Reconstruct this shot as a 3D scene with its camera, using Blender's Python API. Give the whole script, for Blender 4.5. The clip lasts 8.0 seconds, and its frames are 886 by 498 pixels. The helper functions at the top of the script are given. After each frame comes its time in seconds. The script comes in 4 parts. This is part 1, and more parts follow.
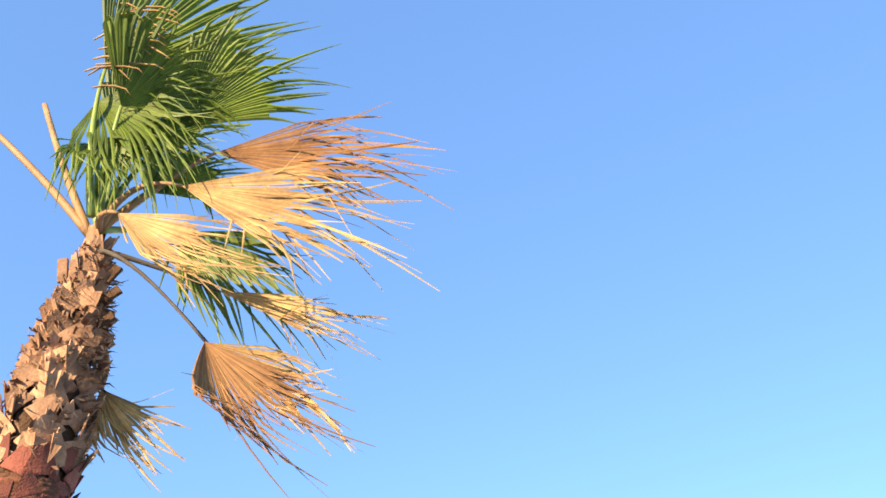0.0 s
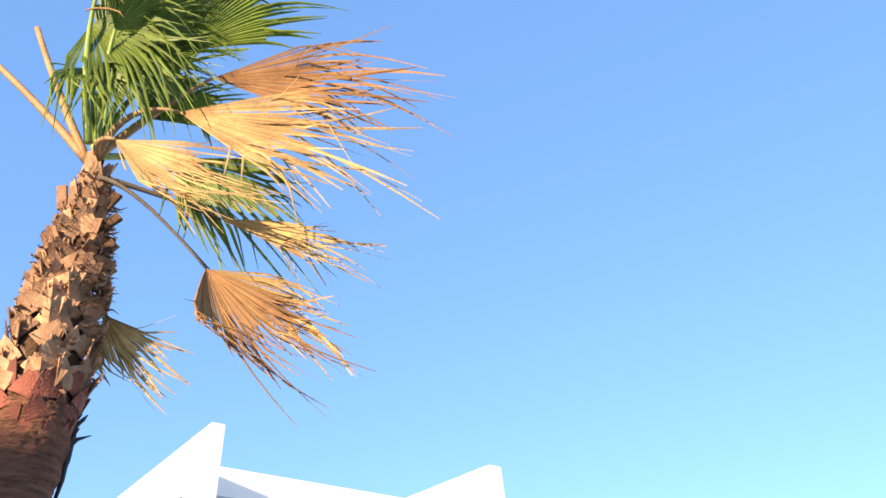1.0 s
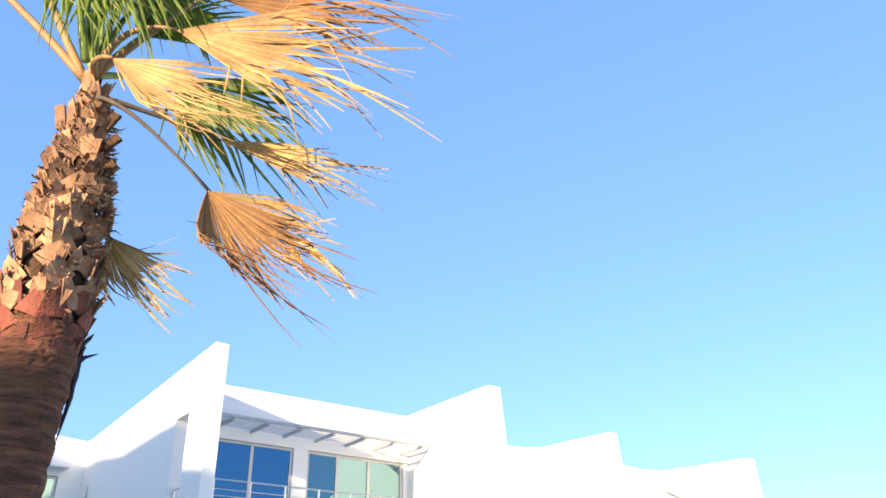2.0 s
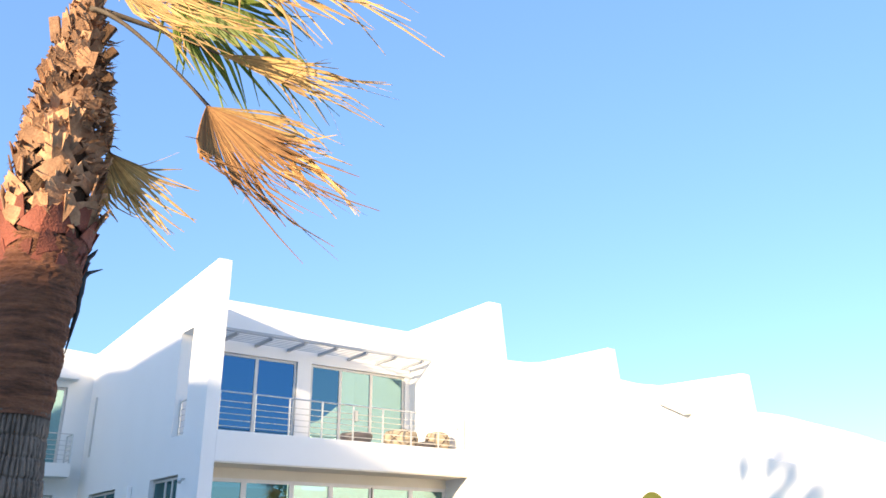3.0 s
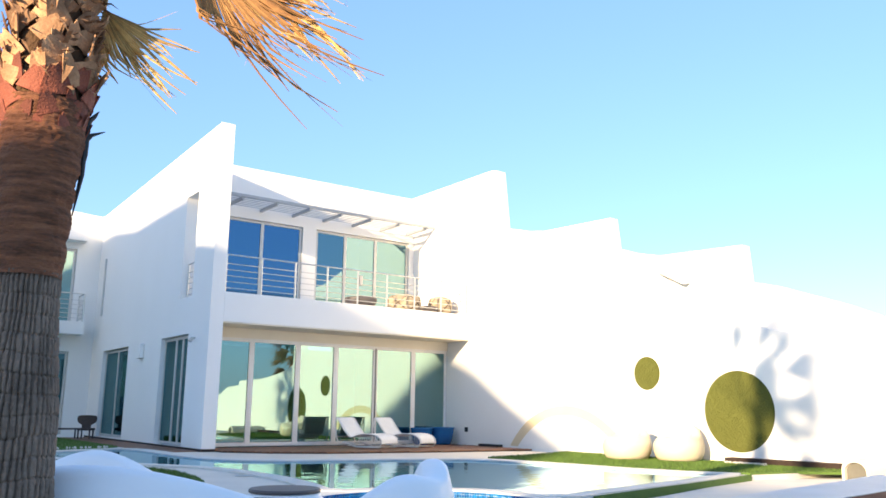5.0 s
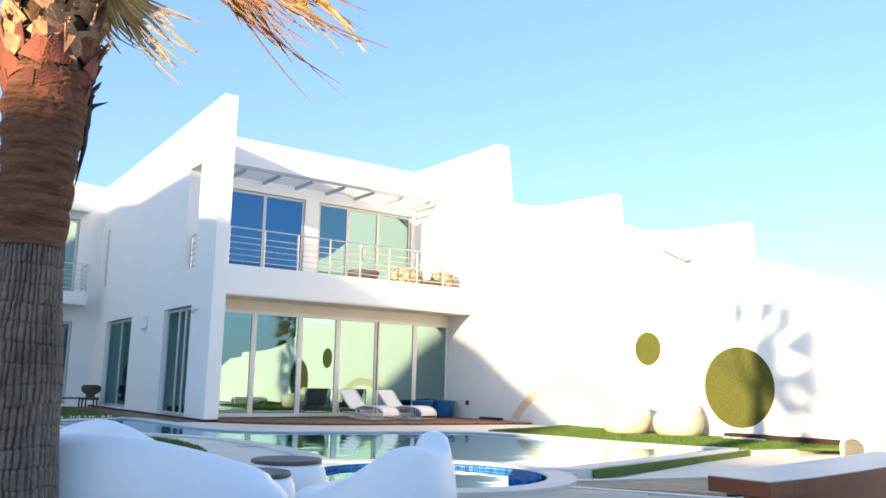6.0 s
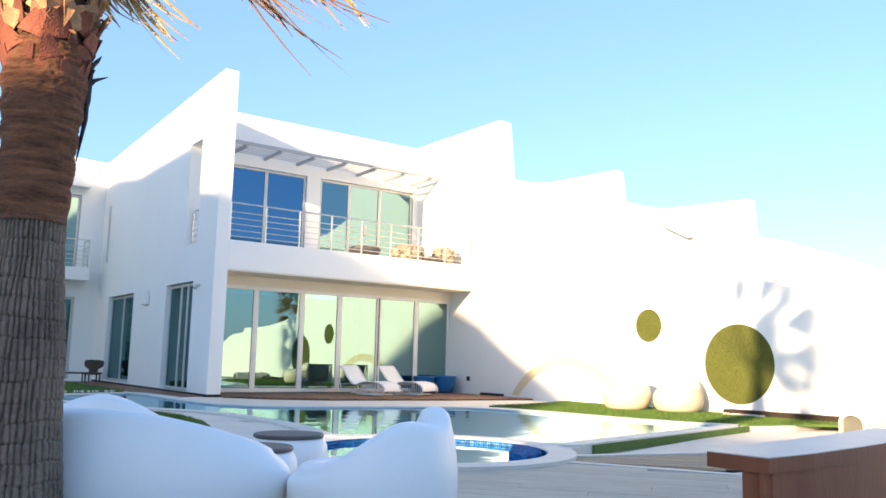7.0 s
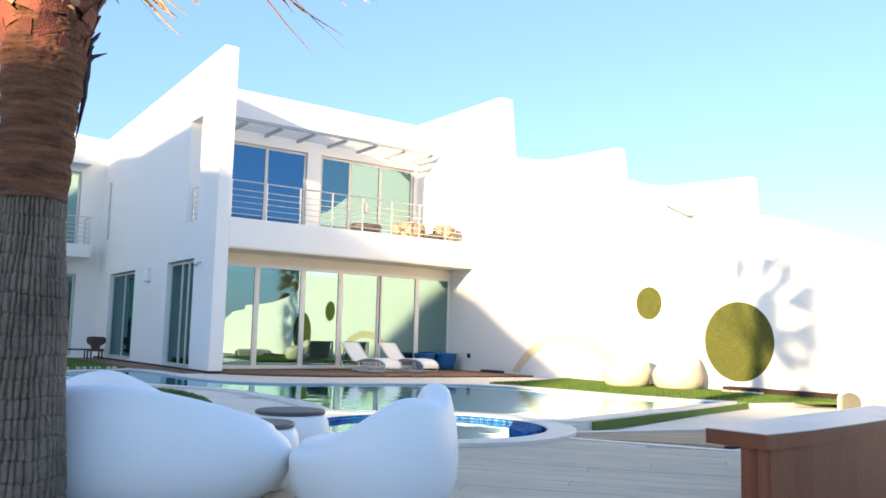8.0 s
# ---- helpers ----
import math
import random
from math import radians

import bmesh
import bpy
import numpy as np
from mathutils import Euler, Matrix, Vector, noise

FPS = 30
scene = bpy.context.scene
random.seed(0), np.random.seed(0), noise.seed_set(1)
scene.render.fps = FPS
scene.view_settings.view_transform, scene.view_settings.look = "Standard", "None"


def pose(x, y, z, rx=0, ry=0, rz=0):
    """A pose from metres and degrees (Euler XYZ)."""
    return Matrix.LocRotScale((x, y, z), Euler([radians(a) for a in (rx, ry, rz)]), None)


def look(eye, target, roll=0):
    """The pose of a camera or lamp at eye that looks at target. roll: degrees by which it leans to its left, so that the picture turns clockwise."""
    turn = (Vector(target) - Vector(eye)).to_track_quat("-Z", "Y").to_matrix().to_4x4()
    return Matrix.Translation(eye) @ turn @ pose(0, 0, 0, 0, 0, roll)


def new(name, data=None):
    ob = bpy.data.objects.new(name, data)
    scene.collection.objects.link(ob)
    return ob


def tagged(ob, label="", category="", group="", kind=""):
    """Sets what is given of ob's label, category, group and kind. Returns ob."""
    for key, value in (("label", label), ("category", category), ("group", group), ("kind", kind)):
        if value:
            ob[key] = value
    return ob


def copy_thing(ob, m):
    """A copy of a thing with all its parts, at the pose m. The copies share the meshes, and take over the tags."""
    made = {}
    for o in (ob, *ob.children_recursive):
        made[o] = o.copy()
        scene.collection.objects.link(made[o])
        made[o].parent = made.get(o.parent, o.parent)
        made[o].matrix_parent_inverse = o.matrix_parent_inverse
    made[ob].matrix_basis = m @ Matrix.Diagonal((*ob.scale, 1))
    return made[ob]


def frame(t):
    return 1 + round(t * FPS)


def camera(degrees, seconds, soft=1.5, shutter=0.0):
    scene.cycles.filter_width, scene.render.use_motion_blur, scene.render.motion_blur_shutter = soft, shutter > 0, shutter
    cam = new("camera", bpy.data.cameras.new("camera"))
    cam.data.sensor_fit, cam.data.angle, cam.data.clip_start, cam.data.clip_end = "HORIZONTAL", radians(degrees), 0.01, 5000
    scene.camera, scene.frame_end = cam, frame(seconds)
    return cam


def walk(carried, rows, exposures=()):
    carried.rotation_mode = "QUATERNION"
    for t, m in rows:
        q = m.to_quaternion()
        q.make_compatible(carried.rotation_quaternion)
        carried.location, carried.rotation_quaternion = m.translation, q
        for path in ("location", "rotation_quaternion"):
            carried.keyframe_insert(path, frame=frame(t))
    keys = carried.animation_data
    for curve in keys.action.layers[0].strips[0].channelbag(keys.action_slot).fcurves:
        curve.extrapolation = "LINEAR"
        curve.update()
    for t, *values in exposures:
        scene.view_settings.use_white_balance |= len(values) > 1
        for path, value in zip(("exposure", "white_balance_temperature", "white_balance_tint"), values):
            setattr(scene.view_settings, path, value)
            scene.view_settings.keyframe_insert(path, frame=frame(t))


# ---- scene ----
H = 1.05
cam = camera(57.0, 8.0, soft=1.6)
PATH = [
    (0.0, pose(0, 0, H, 126.75, 1.05, 0.47)),
    (0.5, pose(0, 0, H, 124.20, 1.02, 0.45)),
    (1.0, pose(0, 0, H, 121.68, 0.95, 0.40)),
    (1.5, pose(0, 0, H, 119.02, 0.76, 0.33)),
    (3.0, pose(0, 0, H, 110.52, 0.25, 0.31)),
    (3.5, pose(0, 0, H, 107.44, 0.20, 0.32)),
    (4.0, pose(0, 0, H, 104.89, -0.18, 0.33)),
    (4.5, pose(0, 0, H, 102.76, -0.35, 0.36)),
    (6.0, pose(0, 0, H, 99.43, -1.16, 0.47)),
    (6.5, pose(0, 0, H, 98.61, -1.22, 0.53)),
    (7.0, pose(0, 0, H, 97.78, -1.32, 0.55)),
    (7.5, pose(0, 0, H, 96.97, -1.35, 0.55)),
    (8.0, pose(0, 0, H, 96.20, -1.40, 0.60)),
]
walk(cam, PATH, [(0.0, 1.06, 6550, 10), (3.5, 1.16, 6900, 10), (5.5, 1.21, 7250, 10), (8.0, 1.25, 7450, 10)])

# The villa's own axes: u along its front, w into its depth, from its near corner.
AZ = 53.3
CORNER = Vector((-6.10, 20.67, 0.0))
UDIR = Vector((math.sin(radians(AZ)), math.cos(radians(AZ)), 0))
WDIR = Vector((-math.cos(radians(AZ)), math.sin(radians(AZ)), 0))


def at(u, w, z=0.0):
    return CORNER + UDIR * u + WDIR * w + Vector((0, 0, z))


VILLA_POSE = pose(*CORNER, 0, 0, 90 - AZ)

# ---- light ----
SUN_RAY = (UDIR * 2.84 + WDIR * 1.0 + Vector((0, 0, -0.68))).normalized()
sun = new("sun", bpy.data.lights.new("sun", "SUN"))
sun.data.energy, sun.data.angle, sun.data.color = 5.0, radians(1.1), (1.0, 0.80, 0.56)
sun.matrix_world = look((0, 0, 30), Vector((0, 0, 30)) + SUN_RAY)
world = bpy.data.worlds.new("world")
scene.world = world
world.use_nodes = True
wn = world.node_tree.nodes
sky = wn.new("ShaderNodeTexSky")
sky.sky_type, sky.sun_disc = "NISHITA", False
sky.sun_elevation = math.asin(-SUN_RAY.z)
sky.sun_rotation = math.atan2(-SUN_RAY.x, -SUN_RAY.y)
sky.air_density, sky.dust_density, sky.ozone_density = 1.0, 0.85, 3.2
wn["Background"].inputs["Strength"].default_value = 0.19
# Even haze over the whole sky.
haze = wn.new("ShaderNodeMix")
haze.data_type = "RGBA"
haze.inputs["Factor"].default_value = 0.5
haze.inputs["B"].default_value = (0.66, 1.39, 3.10, 1)
world.node_tree.links.new(sky.outputs[0], haze.inputs["A"])
world.node_tree.links.new(haze.outputs["Result"], wn["Background"].inputs["Color"])


# ---- materials ----
def material(name, colour, colour2=None, scale=3.0, rough=0.6, bump=0.0, bump_scale=40.0, metallic=0.0, stretch=(1, 1, 1),
             per_object=0.0, per_island=0.0, coords="Object", sheen=0.0, translucent=None):
    m = bpy.data.materials.new(name)
    m.use_nodes = True
    nodes, links = m.node_tree.nodes, m.node_tree.links
    b = nodes["Principled BSDF"]
    b.inputs["Roughness"].default_value, b.inputs["Metallic"].default_value = rough, metallic
    colour2 = colour2 or tuple(c * 0.8 for c in colour)
    tc = nodes.new("ShaderNodeTexCoord")
    mp = nodes.new("ShaderNodeMapping")
    mp.inputs["Scale"].default_value = stretch
    links.new(tc.outputs[coords], mp.inputs["Vector"])
    big = nodes.new("ShaderNodeTexNoise")
    big.inputs["Scale"].default_value, big.inputs["Detail"].default_value = scale, 6
    fine = nodes.new("ShaderNodeTexNoise")
    fine.inputs["Scale"].default_value, fine.inputs["Detail"].default_value = bump_scale, 4
    for n in (big, fine):
        links.new(mp.outputs[0], n.inputs["Vector"])
    add = nodes.new("ShaderNodeMath")
    add.operation = "MULTIPLY_ADD"
    links.new(fine.outputs[0], add.inputs[0])
    add.inputs[1].default_value = 0.35
    links.new(big.outputs[0], add.inputs[2])
    ramp = nodes.new("ShaderNodeValToRGB")
    ramp.color_ramp.elements[0].position, ramp.color_ramp.elements[1].position = 0.45, 0.9
    ramp.color_ramp.elements[0].color, ramp.color_ramp.elements[1].color = (*colour, 1), (*colour2, 1)
    links.new(add.outputs[0], ramp.inputs[0])
    out = ramp.outputs[0]
    for amount, source in ((per_object, ("ShaderNodeObjectInfo", "Random")), (per_island, ("ShaderNodeNewGeometry", "Random Per Island"))):
        if amount:
            info = nodes.new(source[0])
            hsv = nodes.new("ShaderNodeHueSaturation")
            span = nodes.new("ShaderNodeMapRange")
            span.inputs["To Min"].default_value, span.inputs["To Max"].default_value = 1 - amount, 1 + amount
            links.new(info.outputs[source[1]], span.inputs["Value"])
            links.new(span.outputs[0], hsv.inputs["Value"])
            links.new(out, hsv.inputs["Color"])
            out = hsv.outputs[0]
    links.new(out, b.inputs["Base Color"])
    if bump:
        bn = nodes.new("ShaderNodeBump")
        bn.inputs["Strength"].default_value, bn.inputs["Distance"].default_value = bump, 0.02
        links.new(fine.outputs[0], bn.inputs["Height"])
        links.new(bn.outputs[0], b.inputs["Normal"])
    if translucent:
        tr = nodes.new("ShaderNodeBsdfTranslucent")
        mix = nodes.new("ShaderNodeMixShader")
        mix.inputs[0].default_value = translucent
        links.new(out, tr.inputs["Color"])
        links.new(b.outputs[0], mix.inputs[1])
        links.new(tr.outputs[0], mix.inputs[2])
        links.new(mix.outputs[0], nodes["Material Output"].inputs["Surface"])
    return m


def glass_material(name, tint, through_tint, gloss_floor):
    """Coated pane: a tinted mirror over tinted see-through glass, more mirror at a slant."""
    m = bpy.data.materials.new(name)
    m.use_nodes = True
    nodes, links = m.node_tree.nodes, m.node_tree.links
    gl, tr, mix = nodes.new("ShaderNodeBsdfGlossy"), nodes.new("ShaderNodeBsdfTransparent"), nodes.new("ShaderNodeMixShader")
    gl.inputs["Color"].default_value, gl.inputs["Roughness"].default_value = (*tint, 1), 0.004
    tr.inputs["Color"].default_value = (*through_tint, 1)
    fr = nodes.new("ShaderNodeFresnel")
    fr.inputs["IOR"].default_value = 1.5
    span = nodes.new("ShaderNodeMapRange")
    span.inputs["To Min"].default_value = gloss_floor
    links.new(fr.outputs[0], span.inputs["Value"])
    links.new(span.outputs[0], mix.inputs[0])
    links.new(tr.outputs[0], mix.inputs[1])
    links.new(gl.outputs[0], mix.inputs[2])
    links.new(mix.outputs[0], nodes["Material Output"].inputs["Surface"])
    return m


def water_material():
    m = glass_material("pool_water", (0.56, 0.80, 0.90), (0.52, 0.88, 0.96), 0.04)
    nodes, links = m.node_tree.nodes, m.node_tree.links
    nodes["Fresnel"].inputs["IOR"].default_value = 1.20
    tc, mp, wave, bn = (nodes.new("ShaderNode" + n) for n in ("TexCoord", "Mapping", "TexNoise", "Bump"))
    wave.inputs["Scale"].default_value, wave.inputs["Detail"].default_value = 2.2, 3
    bn.inputs["Strength"].default_value, bn.inputs["Distance"].default_value = 0.20, 0.03
    links.new(tc.outputs["Object"], mp.inputs[0])
    links.new(mp.outputs[0], wave.inputs["Vector"])
    links.new(wave.outputs[0], bn.inputs["Height"])
    links.new(bn.outputs[0], nodes["Glossy BSDF"].inputs["Normal"])
    links.new(bn.outputs[0], nodes["Fresnel"].inputs["Normal"])
    return m


RENDER_WHITE = material("white_stucco", (0.84, 0.82, 0.78), (0.82, 0.80, 0.76), 0.7, 0.85, 0.12, 90)
CREAM = material("cream_soffit", (0.74, 0.68, 0.56), (0.68, 0.62, 0.50), 1.5, 0.8, 0.15, 60)
ALU = material("grey_aluminium", (0.60, 0.585, 0.55), (0.53, 0.52, 0.49), 4, 0.42, 0.05, 80, metallic=0.35)
FRAME_PALE = material("pale_grey_aluminium", (0.74, 0.73, 0.70), (0.68, 0.67, 0.64), 4, 0.45, 0.05, 80, metallic=0.1)
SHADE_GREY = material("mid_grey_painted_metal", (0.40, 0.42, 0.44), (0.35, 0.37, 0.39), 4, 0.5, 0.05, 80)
STEEL = material("brushed_steel", (0.62, 0.61, 0.58), (0.52, 0.52, 0.50), 20, 0.32, 0.05, 120, metallic=0.9)
GLASS = glass_material("coated_glass", (0.57, 0.80, 0.73), (0.26, 0.60, 0.70), 0.35)
GLASS_UP = glass_material("coated_glass_upper", (0.42, 0.70, 0.71), (0.03, 0.18, 0.46), 0.37)
GLASS_BLUE = glass_material("coated_glass_deep_blue", (0.20, 0.50, 0.76), (0.02, 0.14, 0.42), 0.37)
GLASS_SIDE = glass_material("coated_glass_side", (0.27, 0.50, 0.53), (0.13, 0.36, 0.38), 0.33)
# Indoor shade behind the glass is put into the room's dark teal colour.
ROOM = material("shade_toned_room_plaster", (0.26, 0.38, 0.40), (0.20, 0.30, 0.32), 1.2, 0.8)
CURTAIN = material("grey_curtain", (0.13, 0.19, 0.20), (0.09, 0.14, 0.15), 2, 0.9)
DECK_BROWN = material("brown_deck_wood", (0.26, 0.12, 0.065), (0.17, 0.075, 0.04), 3, 0.55, 0.3, 30, stretch=(1, 6, 6), per_object=0.18)
DECK_GREY = material("weathered_deck_wood", (0.70, 0.595, 0.455), (0.50, 0.42, 0.315), 2.5, 0.75, 0.5, 25, stretch=(1, 9, 9), per_object=0.07)
STONE = material("pale_terrace_stone", (0.71, 0.645, 0.55), (0.62, 0.56, 0.47), 1.3, 0.7, 0.25, 30, per_object=0.06)
COPING = material("white_coping_stone", (0.70, 0.67, 0.61), (0.60, 0.57, 0.51), 2.0, 0.6, 0.2, 40, per_object=0.05)
TURF = material("green_turf", (0.105, 0.185, 0.034), (0.080, 0.150, 0.026), 4, 0.9, 0.6, 120)
TURF_DISC = material("olive_turf", (0.112, 0.122, 0.024), (0.106, 0.115, 0.022), 6, 0.95, 0.3, 150)
SOIL = material("dark_soil", (0.05, 0.03, 0.022), (0.03, 0.018, 0.012), 12, 0.95, 0.9, 60)
TILE_POOL = material("pool_tile", (0.035, 0.38, 0.60), (0.028, 0.33, 0.55), 2, 0.35, 0.1, 60)
WATER = water_material()
PLASTIC_WHITE = material("white_moulded_plastic", (0.93, 0.925, 0.91), (0.90, 0.895, 0.88), 1.5, 0.42, 0.04, 30)
TABLE_TOP = material("dark_taupe_top", (0.105, 0.09, 0.085), (0.085, 0.072, 0.07), 5, 0.5, 0.1, 60)
WICKER_WHITE = material("white_woven_resin", (0.78, 0.77, 0.74), (0.70, 0.69, 0.66), 10, 0.6, 0.3, 80)
SLING_WHITE = material("white_sling_cloth", (0.82, 0.81, 0.78), (0.76, 0.75, 0.72), 8, 0.85, 0.3, 160)
CUSHION_TAN = material("tan_cushion", (0.42, 0.34, 0.235), (0.35, 0.28, 0.19), 8, 0.9, 0.3, 120)
DARK_WICKER = material("dark_brown_wicker", (0.07, 0.04, 0.03), (0.04, 0.025, 0.02), 20, 0.6, 0.4, 90)
GLAZE_BLUE = material("blue_glazed_ceramic", (0.012, 0.14, 0.36), (0.010, 0.11, 0.30), 3, 0.2, 0.05, 30)
BENCH_WOOD = material("reddish_brown_wood", (0.30, 0.085, 0.030), (0.20, 0.054, 0.019), 2.5, 0.6, 0.25, 30, stretch=(1, 1, 0.25), per_object=0.10)
BENCH_TOP = material("pale_worn_bench_top", (0.62, 0.58, 0.54), (0.52, 0.48, 0.44), 2.5, 0.4, 0.15, 35, per_object=0.05)
PLASTIC_IVORY = material("ivory_moulded_plastic", (0.66, 0.58, 0.44), (0.60, 0.52, 0.39), 1.5, 0.5, 0.04, 30)
STRIP_BROWN = material("pale_brown_planks", (0.50, 0.36, 0.24), (0.34, 0.235, 0.15), 2.5, 0.75, 0.5, 25, stretch=(1, 9, 9), per_object=0.10)
NICHE_SHADE = material("shade_toned_sandstone", (0.15, 0.145, 0.12), (0.12, 0.115, 0.095), 5, 0.9, 0.3, 40)
BLACK = material("black_plastic", (0.02, 0.02, 0.022), (0.03, 0.03, 0.03), 9, 0.5)
BARK_GREY = material("grey_fissured_bark", (0.29, 0.205, 0.15), (0.14, 0.098, 0.07), 9, 0.9, 0.9, 70, stretch=(1, 1, 0.5))
BARK_BROWN = material("brown_fibrous_bark", (0.36, 0.14, 0.065), (0.11, 0.040, 0.019), 5, 0.9, 0.9, 40, stretch=(1, 1, 9.0))
BOOT = material("dry_leaf_base", (0.54, 0.30, 0.155), (0.20, 0.09, 0.042), 7, 0.85, 0.35, 60, per_object=0.42)
BOOT_RED = material("rust_red_leaf_base", (0.34, 0.092, 0.050), (0.17, 0.048, 0.026), 7, 0.8, 0.6, 60, per_object=0.3)
FIBRE = material("brown_palm_fibre", (0.13, 0.065, 0.028), (0.06, 0.03, 0.013), 20, 0.95, 0.9, 90, per_island=0.3)
LEAF_GREEN = material("green_palm_leaf", (0.20, 0.25, 0.022), (0.085, 0.13, 0.013), 5, 0.55, 0.1, 40, per_island=0.3, translucent=0.3)
LEAF_DRY = material("dry_palm_leaf", (0.68, 0.45, 0.165), (0.34, 0.18, 0.055), 4, 0.7, 0.2, 40, per_island=0.35, translucent=0.25)
LEAF_BROWN = material("brown_dry_palm_leaf", (0.40, 0.20, 0.065), (0.20, 0.085, 0.028), 4, 0.75, 0.2, 40, per_island=0.4, translucent=0.2)
PETIOLE_GREEN = material("green_petiole", (0.30, 0.36, 0.07), (0.20, 0.27, 0.045), 7, 0.5)
PETIOLE_DRY = material("dry_petiole", (0.44, 0.25, 0.10), (0.30, 0.16, 0.06), 7, 0.65, 0.3, 50)

BEIGE_PAINT = material("beige_wall_paint", (0.70, 0.58, 0.38), (0.66, 0.54, 0.35), 2, 0.85, 0.1, 90)
PETIOLE_OLD = material("grey_old_petiole", (0.14, 0.105, 0.07), (0.08, 0.06, 0.04), 7, 0.8, 0.3, 50)


# ---- building blocks ----
def mesh_of(name, bm, mat, smooth=False):
    me = bpy.data.meshes.new(name)
    bmesh.ops.recalc_face_normals(bm, faces=bm.faces)
    bm.to_mesh(me)
    bm.free()
    for m in (mat if isinstance(mat, (list, tuple)) else (mat,)):
        me.materials.append(m)
    if smooth:
        for p in me.polygons:
            p.use_smooth = True
    return me


def part(name, bm, mat, parent=None, label="", smooth=False, m=None):
    ob = new(name, mesh_of(name, bm, mat, smooth))
    if parent:
        ob.parent = parent
    if m is not None:
        ob.matrix_basis = m
    return tagged(ob, label)


def empty(name, m, label, category, group="", kind=""):
    ob = new(name)
    ob.matrix_basis = m
    return tagged(ob, label, category, group, kind)


def add_box(bm, lo, hi, bevel=0.0):
    lo, hi = Vector(lo), Vector(hi)
    made = bmesh.ops.create_cube(bm, size=1.0)["verts"]
    for v in made:
        v.co = Vector((lo[i] + (v.co[i] + 0.5) * (hi[i] - lo[i]) for i in range(3)))
    if bevel:
        edges = list({e for v in made for e in v.link_edges})
        bmesh.ops.bevel(bm, geom=edges, offset=bevel, segments=2, affect="EDGES", profile=0.6)
    return bm


def box(lo, hi, bevel=0.0):
    return add_box(bmesh.new(), lo, hi, bevel)


def add_tube(bm, points, radius, sides=8, closed=False):
    """A round bar along points; radius is one number or one a point."""
    points = [Vector(p) for p in points]
    radii = radius if isinstance(radius, (list, tuple)) else [radius] * len(points)
    rings, n = [], len(points)
    up = None
    for i, p in enumerate(points):
        a, b = points[(i - 1) % n if closed else max(i - 1, 0)], points[(i + 1) % n if closed else min(i + 1, n - 1)]
        d = (b - a).normalized()
        if up is None:
            up = d.orthogonal()
        up = (up - d * up.dot(d)).normalized()
        side = d.cross(up)
        rings.append([bm.verts.new(p + (up * math.cos(t) + side * math.sin(t)) * radii[i]) for t in (2 * math.pi * k / sides for k in range(sides))])
    for i in range(n if closed else n - 1):
        r, s = rings[i], rings[(i + 1) % n]
        for k in range(sides):
            bm.faces.new((r[k], r[(k + 1) % sides], s[(k + 1) % sides], s[k]))
    if not closed:
        bm.faces.new(rings[0][::-1])
        bm.faces.new(rings[-1])
    return bm


def tube(points, radius, sides=8, closed=False):
    return add_tube(bmesh.new(), points, radius, sides, closed)


def circle2(cx, cy, r, n=48, r2=None):
    return [(cx + r * math.cos(2 * math.pi * k / n), cy + (r2 or r) * math.sin(2 * math.pi * k / n)) for k in range(n)]


def plate(outline, holes, place, thickness):
    """A flat sheet with holes, given in two coordinates; place(a, b, d) puts it in space, d is the depth from 0 to thickness."""
    bm = bmesh.new()
    loops = []
    for loop in (outline, *holes):
        vs = [bm.verts.new(Vector((a, b, 0))) for a, b in loop]
        loops.append(vs)
        for i in range(len(vs)):
            bm.edges.new((vs[i - 1], vs[i]))
    bmesh.ops.triangle_fill(bm, use_beauty=True, use_dissolve=False, edges=bm.edges[:], normal=(0, 0, 1))
    front = bm.faces[:]
    back = {v: bm.verts.new(v.co + Vector((0, 0, thickness))) for v in bm.verts[:]}
    for f in front:
        bm.faces.new([back[v] for v in reversed(f.verts)])
    for vs in loops:
        for i in range(len(vs)):
            bm.faces.new((vs[i - 1], vs[i], back[vs[i]], back[vs[i - 1]]))
    for v in bm.verts:
        v.co = Vector(place(*v.co))
    return bm


def rect(a0, b0, a1, b1):
    return [(a0, b0), (a1, b0), (a1, b1), (a0, b1)]


def spline(points, steps=8, closed=True):
    """A smooth curve through 2D points."""
    n, out = len(points), []
    for i in range(n if closed else n - 1):
        p = [Vector(points[(i + k) % n] if closed else points[min(max(i + k, 0), n - 1)]) for k in (-1, 0, 1, 2)]
        for s in range(steps):
            t = s / steps
            out.append(tuple(0.5 * ((2 * p[1]) + (p[2] - p[0]) * t + (2 * p[0] - 5 * p[1] + 4 * p[2] - p[3]) * t * t
                                    + (3 * p[1] - p[0] - 3 * p[2] + p[3]) * t ** 3)))
    return out


def lathe(profile, sides=40):
    bm = bmesh.new()
    rings = [[bm.verts.new((r * math.cos(a), r * math.sin(a), z)) for a in (2 * math.pi * k / sides for k in range(sides))] for r, z in profile]
    for r, s in zip(rings, rings[1:]):
        for k in range(sides):
            bm.faces.new((r[k], r[(k + 1) % sides], s[(k + 1) % sides], s[k]))
    bm.faces.new(rings[0][::-1])
    bm.faces.new(rings[-1])
    return bm


